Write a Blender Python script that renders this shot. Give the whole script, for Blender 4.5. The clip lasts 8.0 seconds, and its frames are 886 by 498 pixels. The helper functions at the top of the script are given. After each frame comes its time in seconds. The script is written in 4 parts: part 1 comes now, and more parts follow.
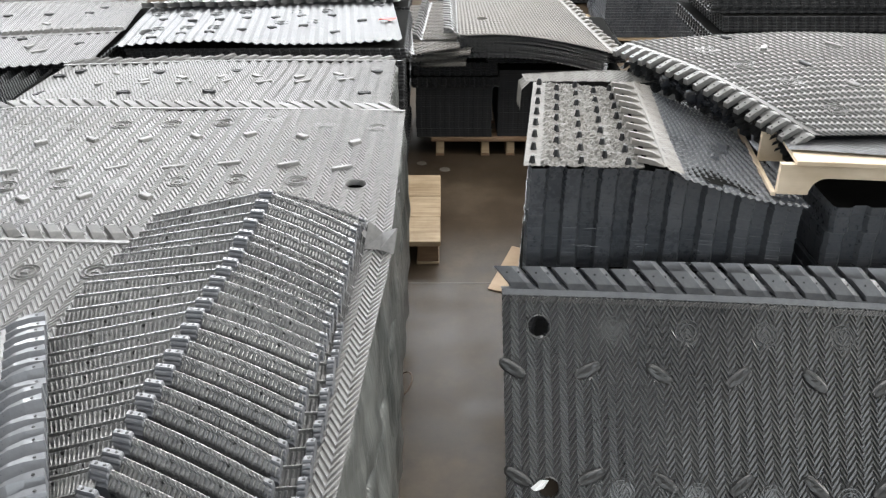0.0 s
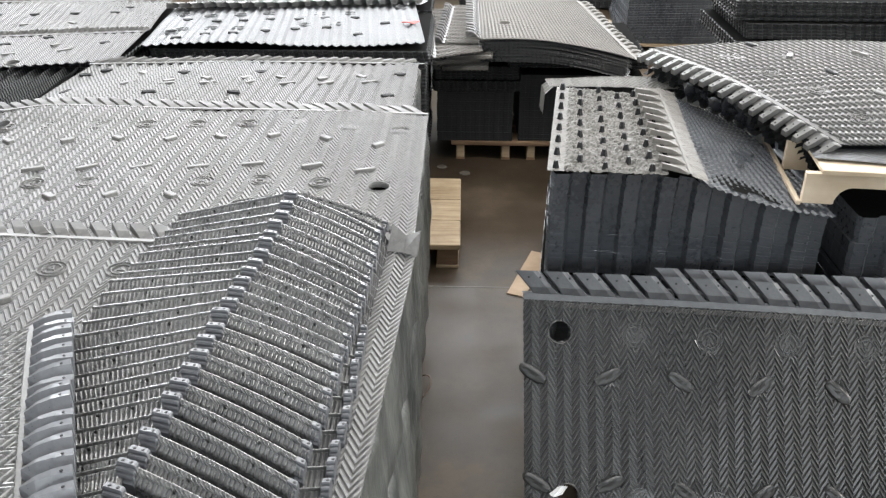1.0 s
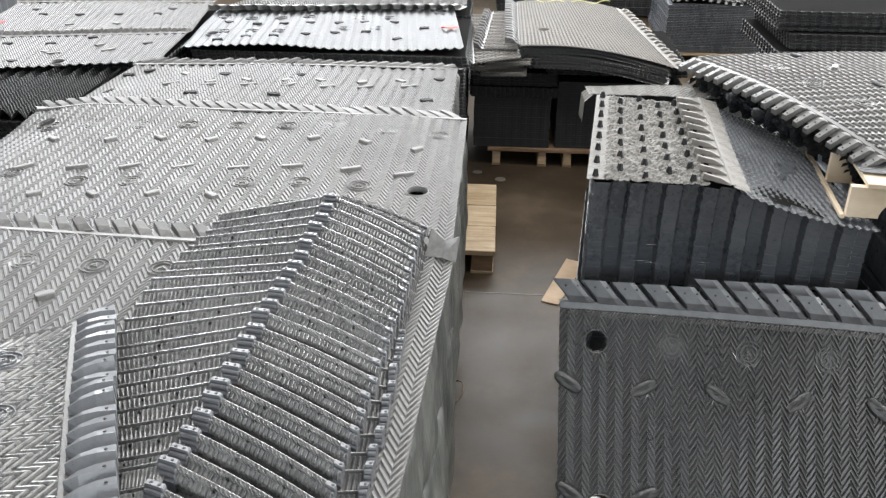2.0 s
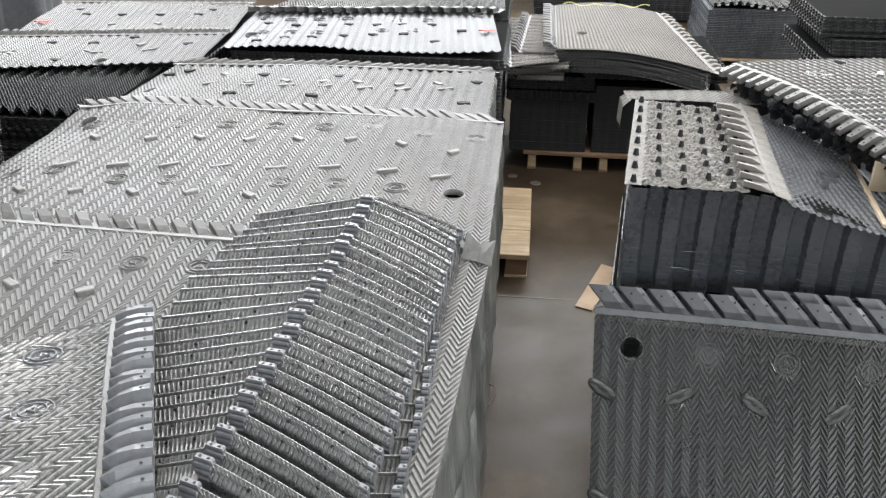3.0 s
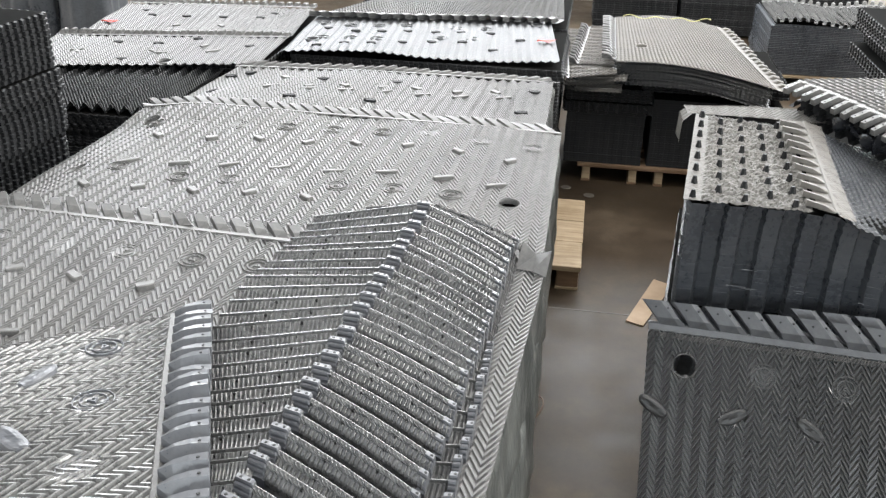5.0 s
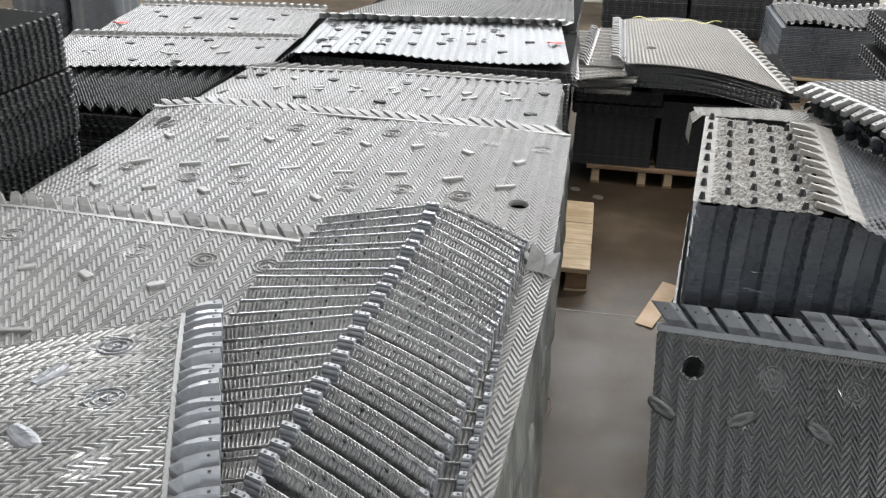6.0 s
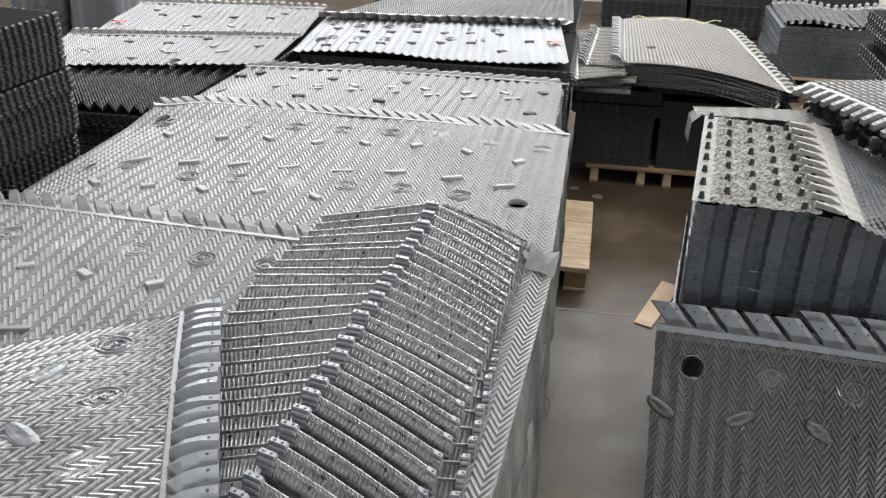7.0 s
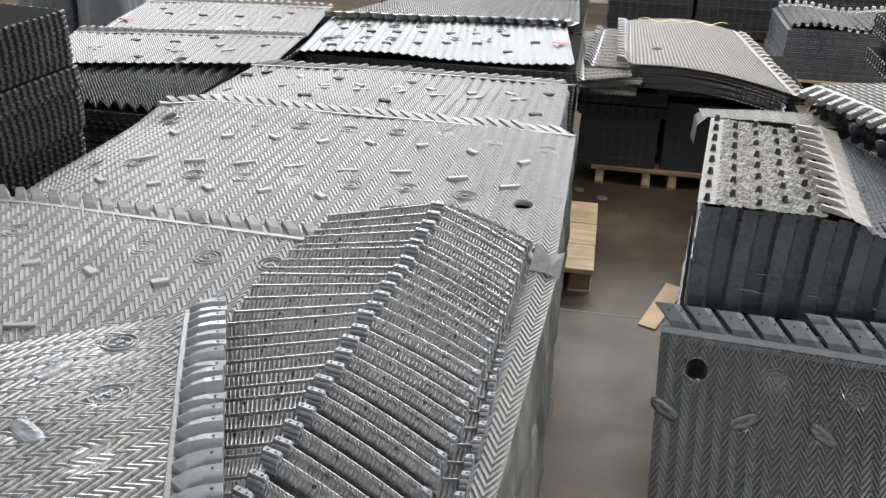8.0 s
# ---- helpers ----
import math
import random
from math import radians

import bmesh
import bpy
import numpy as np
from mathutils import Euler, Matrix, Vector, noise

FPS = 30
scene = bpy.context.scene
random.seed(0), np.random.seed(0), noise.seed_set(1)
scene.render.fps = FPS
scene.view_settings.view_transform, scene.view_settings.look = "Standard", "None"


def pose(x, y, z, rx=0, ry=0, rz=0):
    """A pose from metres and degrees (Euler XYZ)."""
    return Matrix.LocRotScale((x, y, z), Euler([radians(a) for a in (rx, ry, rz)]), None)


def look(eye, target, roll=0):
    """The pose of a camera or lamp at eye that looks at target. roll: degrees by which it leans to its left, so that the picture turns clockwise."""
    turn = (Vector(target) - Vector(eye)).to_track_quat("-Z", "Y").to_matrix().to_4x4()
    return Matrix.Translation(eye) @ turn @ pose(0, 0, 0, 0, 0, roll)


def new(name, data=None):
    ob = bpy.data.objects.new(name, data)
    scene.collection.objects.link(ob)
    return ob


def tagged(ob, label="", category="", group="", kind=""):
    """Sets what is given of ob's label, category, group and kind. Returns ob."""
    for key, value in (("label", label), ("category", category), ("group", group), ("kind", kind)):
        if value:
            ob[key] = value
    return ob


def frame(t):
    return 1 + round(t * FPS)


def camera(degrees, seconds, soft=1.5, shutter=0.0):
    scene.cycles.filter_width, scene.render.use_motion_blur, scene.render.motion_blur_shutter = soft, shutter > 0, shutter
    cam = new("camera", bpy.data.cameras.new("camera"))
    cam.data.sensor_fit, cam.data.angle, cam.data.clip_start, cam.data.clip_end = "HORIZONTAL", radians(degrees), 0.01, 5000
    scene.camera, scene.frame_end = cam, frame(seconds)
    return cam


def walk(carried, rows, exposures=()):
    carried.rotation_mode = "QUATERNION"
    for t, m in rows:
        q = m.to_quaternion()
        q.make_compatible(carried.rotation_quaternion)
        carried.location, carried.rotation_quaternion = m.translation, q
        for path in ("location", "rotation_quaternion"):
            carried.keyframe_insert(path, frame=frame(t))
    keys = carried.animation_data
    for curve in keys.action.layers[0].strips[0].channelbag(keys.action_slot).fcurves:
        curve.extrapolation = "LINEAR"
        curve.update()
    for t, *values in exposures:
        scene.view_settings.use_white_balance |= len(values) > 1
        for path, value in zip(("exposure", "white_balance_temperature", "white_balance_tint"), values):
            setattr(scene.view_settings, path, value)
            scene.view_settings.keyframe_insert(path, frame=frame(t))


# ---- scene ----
cam = camera(53.1, 8.0, soft=1.35)
PATH = [
    (0.0, 0.000, -0.000, 1.925, 62.00, 0.00, 0.00), (0.5, -0.009, -0.001, 1.926, 62.09, -0.17, 0.51),
    (1.0, -0.020, 0.000, 1.926, 62.20, -0.38, 1.31), (2.5, -0.047, 0.005, 1.925, 62.61, -0.64, 4.81),
    (3.0, -0.050, 0.008, 1.924, 62.65, -0.59, 5.95), (3.5, -0.061, 0.010, 1.921, 62.77, -0.83, 7.48),
    (4.0, -0.067, 0.009, 1.921, 62.98, -0.97, 8.59), (4.5, -0.071, 0.009, 1.921, 63.06, -1.12, 9.12),
    (6.0, -0.073, -0.000, 1.922, 63.24, -1.09, 10.18), (6.5, -0.073, 0.000, 1.921, 63.20, -1.13, 10.10),
    (7.0, -0.073, 0.001, 1.921, 63.19, -1.19, 10.17), (7.5, -0.074, -0.000, 1.921, 63.24, -1.32, 10.16),
    (8.0, -0.076, -0.000, 1.921, 63.20, -1.46, 10.58)]
walk(cam, [(t, pose(x, y, z, a, b, c)) for t, x, y, z, a, b, c in PATH], exposures=[(0.0, -0.05), (8.0, -0.05)])

# ---- light: area lamps for daylight; roof, front and left ones are added fill ----
world = bpy.data.worlds.new("sky")
scene.world = world
world.use_nodes = True
wn = world.node_tree
sky = wn.nodes.new("ShaderNodeTexSky")
sky.sky_type, sky.sun_disc, sky.sun_elevation, sky.sun_rotation = "NISHITA", False, radians(50), radians(20)
wn.links.new(sky.outputs[0], wn.nodes["Background"].inputs[0])
wn.nodes["Background"].inputs[1].default_value = 0.12


def area_light(name, m, width, height, power, tint=(1.0, 0.98, 0.95)):
    lamp = bpy.data.lights.new(name, "AREA")
    lamp.shape, lamp.size, lamp.size_y, lamp.energy, lamp.color = "RECTANGLE", width, height, power, tint
    ob = new(name, lamp)
    ob.matrix_world = m
    return ob


area_light("window_light_back", look((-1.0, 9.75, 4.4), (-1.0, 0, 2.2)), 13, 2.6, 2150, (0.95, 0.98, 1.0))
# added fill from overhead, front and left; no such openings are in view
area_light("roof_light_near", look((0.8, 1.6, 6.85), (0.8, 1.6, 0)), 8, 1.6, 400)
area_light("roof_light_far", look((1.0, 7.2, 6.85), (1.0, 7.2, 0)), 8, 1.4, 420)
area_light("window_light_front", look((1.0, -8.85, 4.4), (1.0, 0, 2.0)), 13, 2.6, 560, (0.92, 0.98, 1.0))
area_light("roof_light_behind", look((-1.0, -2.3, 6.85), (-1.0, -2.3, 0)), 12, 1.4, 70, (0.93, 0.97, 1.0))
area_light("window_light_right", look((10.9, 3.5, 4.0), (0, 3.5, 0.5)), 9, 2.4, 1400, (1.0, 0.98, 0.94))
area_light("door_light_side", look((-11.8, 2.5, 2.6), (0, 2.5, 1.0)), 5, 4, 480, (1.0, 0.97, 0.92))


# ---- materials ----
def material(name, base, rough=0.5, spec=0.5, metal=0.0):
    m = bpy.data.materials.new(name)
    m.use_nodes = True
    b = m.node_tree.nodes["Principled BSDF"]
    b.inputs["Base Color"].default_value = (*base, 1)
    b.inputs["Roughness"].default_value = rough
    b.inputs["Specular IOR Level"].default_value = spec
    b.inputs["Metallic"].default_value = metal
    return m, m.node_tree, b


def noise_node(nt, scale, detail=4, rough=0.6, coord=None, stretch=(1, 1, 1)):
    co = coord or nt.nodes.new("ShaderNodeTexCoord").outputs["Object"]
    mp = nt.nodes.new("ShaderNodeMapping")
    mp.inputs["Scale"].default_value = stretch
    nt.links.new(co, mp.inputs[0])
    n = nt.nodes.new("ShaderNodeTexNoise")
    n.inputs["Scale"].default_value, n.inputs["Detail"].default_value, n.inputs["Roughness"].default_value = scale, detail, rough
    nt.links.new(mp.outputs[0], n.inputs["Vector"])
    return n.outputs["Fac"]


def ramp(nt, fac, stops):
    r = nt.nodes.new("ShaderNodeValToRGB")
    while len(r.color_ramp.elements) < len(stops):
        r.color_ramp.elements.new(0.5)
    for e, (p, c) in zip(r.color_ramp.elements, stops):
        e.position, e.color = p, (*c, 1) if len(c) == 3 else c
    nt.links.new(fac, r.inputs[0])
    return r.outputs[0]


def mix(nt, fac, a, b, mode="MIX"):
    m = nt.nodes.new("ShaderNodeMix")
    m.data_type, m.blend_type = "RGBA", mode
    for sock, v in ((m.inputs[0], fac), (m.inputs[6], a), (m.inputs[7], b)):
        if isinstance(v, (int, float)):
            sock.default_value = v
        elif isinstance(v, tuple):
            sock.default_value = (*v, 1)
        else:
            nt.links.new(v, sock)
    return m.outputs[2]


def bump(nt, b, fac, strength, distance):
    n = nt.nodes.new("ShaderNodeBump")
    n.inputs["Strength"].default_value, n.inputs["Distance"].default_value = strength, distance
    nt.links.new(fac, n.inputs["Height"])
    nt.links.new(n.outputs[0], b.inputs["Normal"])


def pvc(name, dark, dust, amount, rough, spec=0.5):
    """Thin vacuum-formed PVC, black or grey, with a film of pale dust in patches."""
    m, nt, b = material(name, dark, rough, spec)
    big = noise_node(nt, 2.3, 5, 0.62)
    fine = noise_node(nt, 60, 3, 0.7)
    lo, hi = 0.62 - amount * 0.5, 0.95 - amount * 0.4
    f1 = ramp(nt, big, [(max(lo - 0.25, 0.0), (0, 0, 0)), (min(hi, 1.0), (1, 1, 1))])
    f2 = ramp(nt, fine, [(0.3, (0.35, 0.35, 0.35)), (0.75, (1, 1, 1))])
    f = mix(nt, 1.0, f1, f2, "MULTIPLY")
    col = mix(nt, f, dark, dust)
    nt.links.new(col, b.inputs["Base Color"])
    r = nt.nodes.new("ShaderNodeMapRange")
    r.inputs[3].default_value, r.inputs[4].default_value = rough - 0.07, min(rough + 0.22, 0.95)
    nt.links.new(f, r.inputs[0])
    nt.links.new(r.outputs[0], b.inputs["Roughness"])
    bump(nt, b, fine, 0.25, 0.0015)
    return m


PVC_PALE = pvc("dusty_grey_pvc", (0.06, 0.06, 0.06), (0.205, 0.202, 0.194), 0.65, 0.44, 0.5)
PVC_FAN = pvc("satin_grey_pvc", (0.078, 0.079, 0.083), (0.25, 0.249, 0.244), 0.58, 0.21, 1.0)
PVC_FAR = pvc("dull_grey_pvc", (0.055, 0.055, 0.056), (0.19, 0.187, 0.18), 0.6, 0.46, 0.5)
PVC_SHEEN = pvc("glossy_grey_pvc", (0.075, 0.076, 0.078), (0.26, 0.258, 0.25), 0.55, 0.21, 1.0)
PVC_GREY = pvc("grey_pvc", (0.045, 0.046, 0.047), (0.17, 0.167, 0.16), 0.45, 0.27, 0.6)
PVC_DARK = pvc("dark_pvc", (0.038, 0.039, 0.041), (0.125, 0.124, 0.118), 0.42, 0.28, 0.7)
PVC_BLACK = pvc("black_pvc", (0.0105, 0.011, 0.0125), (0.034, 0.0345, 0.035), 0.3, 0.52, 0.25)
PVC_BROWN = pvc("dusty_brown_grey_pvc", (0.095, 0.09, 0.083), (0.21, 0.195, 0.175), 0.7, 0.55, 0.4)
# near-black pack tops: the shade inside deep ribs, put into a flat colour
CAP_SHADE = pvc("shaded_cap_pvc", (0.004, 0.004, 0.004), (0.012, 0.012, 0.011), 0.4, 0.9, 0.02)
PVC_BLUE = pvc("bluish_black_pvc", (0.036, 0.040, 0.048), (0.125, 0.131, 0.14), 0.4, 0.28, 0.6)
PVC_SAND = pvc("sanded_grey_pvc", (0.078, 0.075, 0.070), (0.20, 0.191, 0.175), 0.7, 0.6, 0.35)


PVC_TOOTH = pvc("pale_glossy_tooth_pvc", (0.085, 0.091, 0.103), (0.18, 0.184, 0.192), 0.5, 0.28, 0.8)
PVC_COOL = pvc("cool_grey_pvc", (0.045, 0.047, 0.051), (0.14, 0.143, 0.15), 0.6, 0.42, 0.5)
# leaf tabs of the dark sheet, darkened for the shade on their lower half
PVC_LEAF = pvc("shaded_tab_pvc", (0.016, 0.0165, 0.018), (0.07, 0.07, 0.068), 0.45, 0.34, 0.6)
PVC_CORNER = pvc("bluish_grey_pvc", (0.062, 0.066, 0.076), (0.145, 0.149, 0.158), 0.5, 0.36, 0.5)
# teeth of the dark leaning sheets, light on them put into a paler grey
PVC_LIT_TEETH = pvc("lit_teeth_pvc", (0.075, 0.079, 0.088), (0.19, 0.194, 0.20), 0.5, 0.32, 0.6)


def make_concrete():
    m, nt, b = material("concrete_floor", (0.3, 0.27, 0.23), 0.55, 0.14)
    big = noise_node(nt, 0.9, 6, 0.65)
    mid = noise_node(nt, 5, 6, 0.7)
    fine = noise_node(nt, 90, 3, 0.7)
    c = ramp(nt, big, [(0.3, (0.034, 0.024, 0.016)), (0.5, (0.066, 0.049, 0.033)), (0.72, (0.14, 0.11, 0.077))])
    c2 = ramp(nt, mid, [(0.35, (0.62, 0.60, 0.58)), (0.62, (1, 1, 1))])
    c = mix(nt, 1.0, c, c2, "MULTIPLY")
    c3 = ramp(nt, fine, [(0.3, (0.85, 0.85, 0.85)), (0.7, (1.0, 1.0, 1.0))])
    c = mix(nt, 1.0, c, c3, "MULTIPLY")
    nt.links.new(c, b.inputs["Base Color"])
    r = ramp(nt, mid, [(0.3, (0.36, 0.36, 0.36)), (0.7, (0.6, 0.6, 0.6))])
    nt.links.new(r, b.inputs["Roughness"])
    bump(nt, b, fine, 0.15, 0.002)
    return m


def make_wood(name, a, c, stretch=(3, 40, 40)):
    m, nt, b = material(name, a, 0.7, 0.3)
    g = noise_node(nt, 1.2, 6, 0.65, stretch=stretch)
    s = noise_node(nt, 4, 4, 0.6)
    col = ramp(nt, g, [(0.3, c), (0.65, a)])
    st = ramp(nt, s, [(0.3, (0.72, 0.68, 0.62)), (0.6, (1, 1, 1))])
    col = mix(nt, 1.0, col, st, "MULTIPLY")
    nt.links.new(col, b.inputs["Base Color"])
    bump(nt, b, g, 0.3, 0.002)
    return m


def make_wall():
    m, nt, b = material("pale_plaster", (0.55, 0.53, 0.49), 0.85, 0.2)
    big = noise_node(nt, 1.4, 6, 0.7, stretch=(1, 1, 0.4))
    c = ramp(nt, big, [(0.3, (0.44, 0.42, 0.39)), (0.7, (0.64, 0.62, 0.58))])
    nt.links.new(c, b.inputs["Base Color"])
    bump(nt, b, noise_node(nt, 40, 3), 0.2, 0.003)
    return m


def make_film():
    m, nt, b = material("stretch_film", (0.20, 0.21, 0.21), 0.32, 0.5)
    n = noise_node(nt, 3.5, 6, 0.7, stretch=(1, 2.2, 0.6))
    c = ramp(nt, n, [(0.35, (0.028, 0.031, 0.030)), (0.7, (0.145, 0.151, 0.143))])
    nt.links.new(c, b.inputs["Base Color"])
    wr = noise_node(nt, 9, 5, 0.7, stretch=(1, 3.0, 0.35))
    bump(nt, b, wr, 0.8, 0.012)
    return m


CONCRETE = make_concrete()
WALL = make_wall()
FILM = make_film()
WOOD_OLD = make_wood("weathered_pallet_wood", (0.42, 0.33, 0.22), (0.25, 0.18, 0.11))
WOOD_DARK = make_wood("brown_block_wood", (0.22, 0.14, 0.085), (0.12, 0.075, 0.045))
WOOD_NEW = make_wood("pale_plywood", (0.66, 0.56, 0.43), (0.55, 0.45, 0.33), (2, 14, 14))
CARD = make_wood("brown_cardboard", (0.46, 0.34, 0.23), (0.38, 0.27, 0.18), (6, 6, 6))
RED = material("red_plastic_tape", (0.75, 0.07, 0.06), 0.5)[0]
YELLOW = material("yellow_strap", (0.5, 0.47, 0.18), 0.5)[0]
WHITE = material("white_label", (0.75, 0.76, 0.76), 0.5)[0]
GLINT = material("film_glint", (0.11, 0.118, 0.13), 0.2, 0.8)[0]
RUST = material("rusty_wire", (0.14, 0.09, 0.06), 0.6)[0]
HOLE = material("black_eyelet", (0.006, 0.006, 0.006), 0.6)[0]
STEEL = pvc("grey_roof_steel", (0.3, 0.3, 0.3), (0.4, 0.4, 0.39), 0.5, 0.5)
STAIN = material("floor_patch", (0.11, 0.10, 0.085), 0.6)[0]


# ---- mesh helpers ----
def mesh(name, verts, faces, mat, smooth=False):
    me = bpy.data.meshes.new(name)
    me.from_pydata([tuple(float(a) for a in v) for v in verts], [], [tuple(int(i) for i in f) for f in faces])
    me.materials.append(mat)
    if smooth:
        me.polygons.foreach_set("use_smooth", [True] * len(me.polygons))
    me.update()
    return me


def part(name, data, parent, label=""):
    ob = new(name, data)
    ob.parent = parent
    return tagged(ob, label)


def thing(name, label, category, group="", at=(0, 0, 0), kind=""):
    ob = new(name)
    ob.location = at
    ob.empty_display_size = 0.05
    return tagged(ob, label, category, group, kind)


def box_data(name, lo, hi, mat, bev=0.004, warp=0.0):
    bm = bmesh.new()
    bmesh.ops.create_cube(bm, size=1)
    for v in bm.verts:
        for k in range(3):
            v.co[k] = (lo[k] + hi[k]) / 2 + v.co[k] * (hi[k] - lo[k]) + random.uniform(-warp, warp)
    if bev:
        bmesh.ops.bevel(bm, geom=bm.edges[:], offset=bev, segments=1, affect="EDGES")
    me = bpy.data.meshes.new(name)
    bm.to_mesh(me)
    bm.free()
    me.materials.append(mat)
    return me


def tube_data(name, pts, radius, mat, sides=6):
    verts, faces = [], []
    pts = [Vector(p) for p in pts]
    for i, p in enumerate(pts):
        d = (pts[min(i + 1, len(pts) - 1)] - pts[max(i - 1, 0)]).normalized()
        a = d.orthogonal().normalized()
        b = d.cross(a)
        for k in range(sides):
            w = 2 * math.pi * k / sides
            verts.append(p + a * (radius * math.cos(w)) + b * (radius * math.sin(w)))
    for i in range(len(pts) - 1):
        for k in range(sides):
            a, b = i * sides + k, i * sides + (k + 1) % sides
            faces.append((a, b, b + sides, a + sides))
    return mesh(name, verts, faces, mat, True)


def patch(c00, c10, c01, c11, dz=None):
    """A surface over (s, t) in 0..1 between four corners, with an extra height dz(s, t)."""
    c = [np.array(q, float) for q in (c00, c10, c01, c11)]

    def at(s, t):
        s, t = np.asarray(s, float)[..., None], np.asarray(t, float)[..., None]
        p = c[0] * (1 - s) * (1 - t) + c[1] * s * (1 - t) + c[2] * (1 - s) * t + c[3] * s * t
        if dz is not None:
            p = p.copy()
            p[..., 2] += dz(s[..., 0], t[..., 0])
        return p

    at.width = (np.linalg.norm(c[1] - c[0]) + np.linalg.norm(c[3] - c[2])) / 2
    at.length = (np.linalg.norm(c[2] - c[0]) + np.linalg.norm(c[3] - c[1])) / 2
    return at


def frame_at(surf, s, t, e=0.004):
    p = surf(s, t)
    a = (surf(s + e, t) - surf(s - e, t))
    b = (surf(s, t + e) - surf(s, t - e))
    n = np.cross(a, b)
    unit = lambda q: q / (np.linalg.norm(q, axis=-1, keepdims=True) + 1e-12)
    return p, unit(a), unit(b), unit(n)


def ring_template(r, tube_r, mat, name="boss"):
    """Two raised concentric rings round a small pressed arrowhead."""
    verts, faces = [], []
    n = 24
    for rr in (r, r * 0.66):
        base = len(verts)
        for i in range(n):
            w = 2 * math.pi * i / n
            for dr, h in ((-tube_r * 1.1, -0.003), (-tube_r * 0.4, tube_r), (tube_r * 0.4, tube_r), (tube_r * 1.1, -0.003)):
                verts.append(((rr + dr) * math.cos(w), (rr + dr) * math.sin(w), h))
        for i in range(n):
            for k in range(3):
                a, b = base + i * 4 + k, base + (i + 1) % n * 4 + k
                faces.append((a, b, b + 1, a + 1))
    tri = [(r * 0.34 * math.sin(2 * math.pi * k / 3), r * 0.34 * math.cos(2 * math.pi * k / 3)) for k in range(3)]
    base = len(verts)
    for x, y in tri:
        verts += [(x, y, -0.003), (x * 0.8, y * 0.8, 0.0022), (x * 0.45, y * 0.45, 0.0022), (x * 0.3, y * 0.3, -0.003)]
    for k in range(3):
        for q in range(3):
            a, b = base + 4 * k + q, base + 4 * ((k + 1) % 3) + q
            faces.append((a, a + 1, b + 1, b))
    return mesh(name, verts, faces, mat, False)


def fin_template(length, width, height, mat, name="spacer_fin"):
    """A pressed rod-shaped spacer: rounded ends, flat top, sloping sides."""
    out = [(-0.5, -0.35), (-0.42, -0.5), (0.42, -0.5), (0.5, -0.35), (0.5, 0.35), (0.42, 0.5), (-0.42, 0.5), (-0.5, 0.35)]
    verts = [(x * length * g, y * width * f, h) for f, g, h in ((1.25, 1.06, -0.004), (1.0, 1.0, height * 0.75), (0.7, 0.97, height)) for x, y in out]
    faces = [(r * 8 + k, r * 8 + (k + 1) % 8, r * 8 + 8 + (k + 1) % 8, r * 8 + 8 + k) for r in range(2) for k in range(8)] + [tuple(range(16, 24))]
    return mesh(name, verts, faces, mat)


def lozenge_template(length, width, height, mat, name="spacer_tab"):
    """A pressed leaf: a raised rim with a nub at each end and a belly sunk to one side."""
    rng = random.Random(name)
    nu, nv = 14, 8
    verts = []
    for i in range(nu + 1):
        for j in range(nv + 1):
            u, v = i / nu * 2 - 1, j / nv * 2 - 1
            w = 0.20 + 0.80 * max(1 - abs(u) ** 2.6, 0.0) ** 0.6
            edge = abs(u) == 1 or abs(v) == 1
            h = height * (1 - abs(v) ** 3) * (1 - 0.45 * u * u) + 0.25 * height * math.exp(-((abs(u) - 0.86) ** 2) * 60) * (1 - v * v)
            h -= 0.4 * height * math.exp(-(u * u * 2.2 + (v + 0.30) ** 2 * 5))
            verts.append((u * length / 2, v * width / 2 * w, (-0.005 if edge else h) + rng.uniform(-0.05, 0.05) * height))
    n = nv + 1
    faces = [(i * n + j, (i + 1) * n + j, (i + 1) * n + j + 1, i * n + j + 1) for i in range(nu) for j in range(nv)]
    return mesh(name, verts, faces, mat, False)


def rim_template(r, mat, name="hole_rim"):
    verts, faces, n = [], [], 20
    for i in range(n):
        w = 2 * math.pi * i / n
        for rr, h in ((r, -0.014), (r, 0.004), (r * 1.06, 0.005), (r * 1.2, -0.006)):
            verts.append((rr * math.cos(w), rr * math.sin(w), h))
    for i in range(n):
        for k in range(3):
            a, b = i * 4 + k, (i + 1) % n * 4 + k
            faces.append((a, b, b + 1, a + 1))
    return mesh(name, verts, faces, mat, True)


TEMPLATES = {}


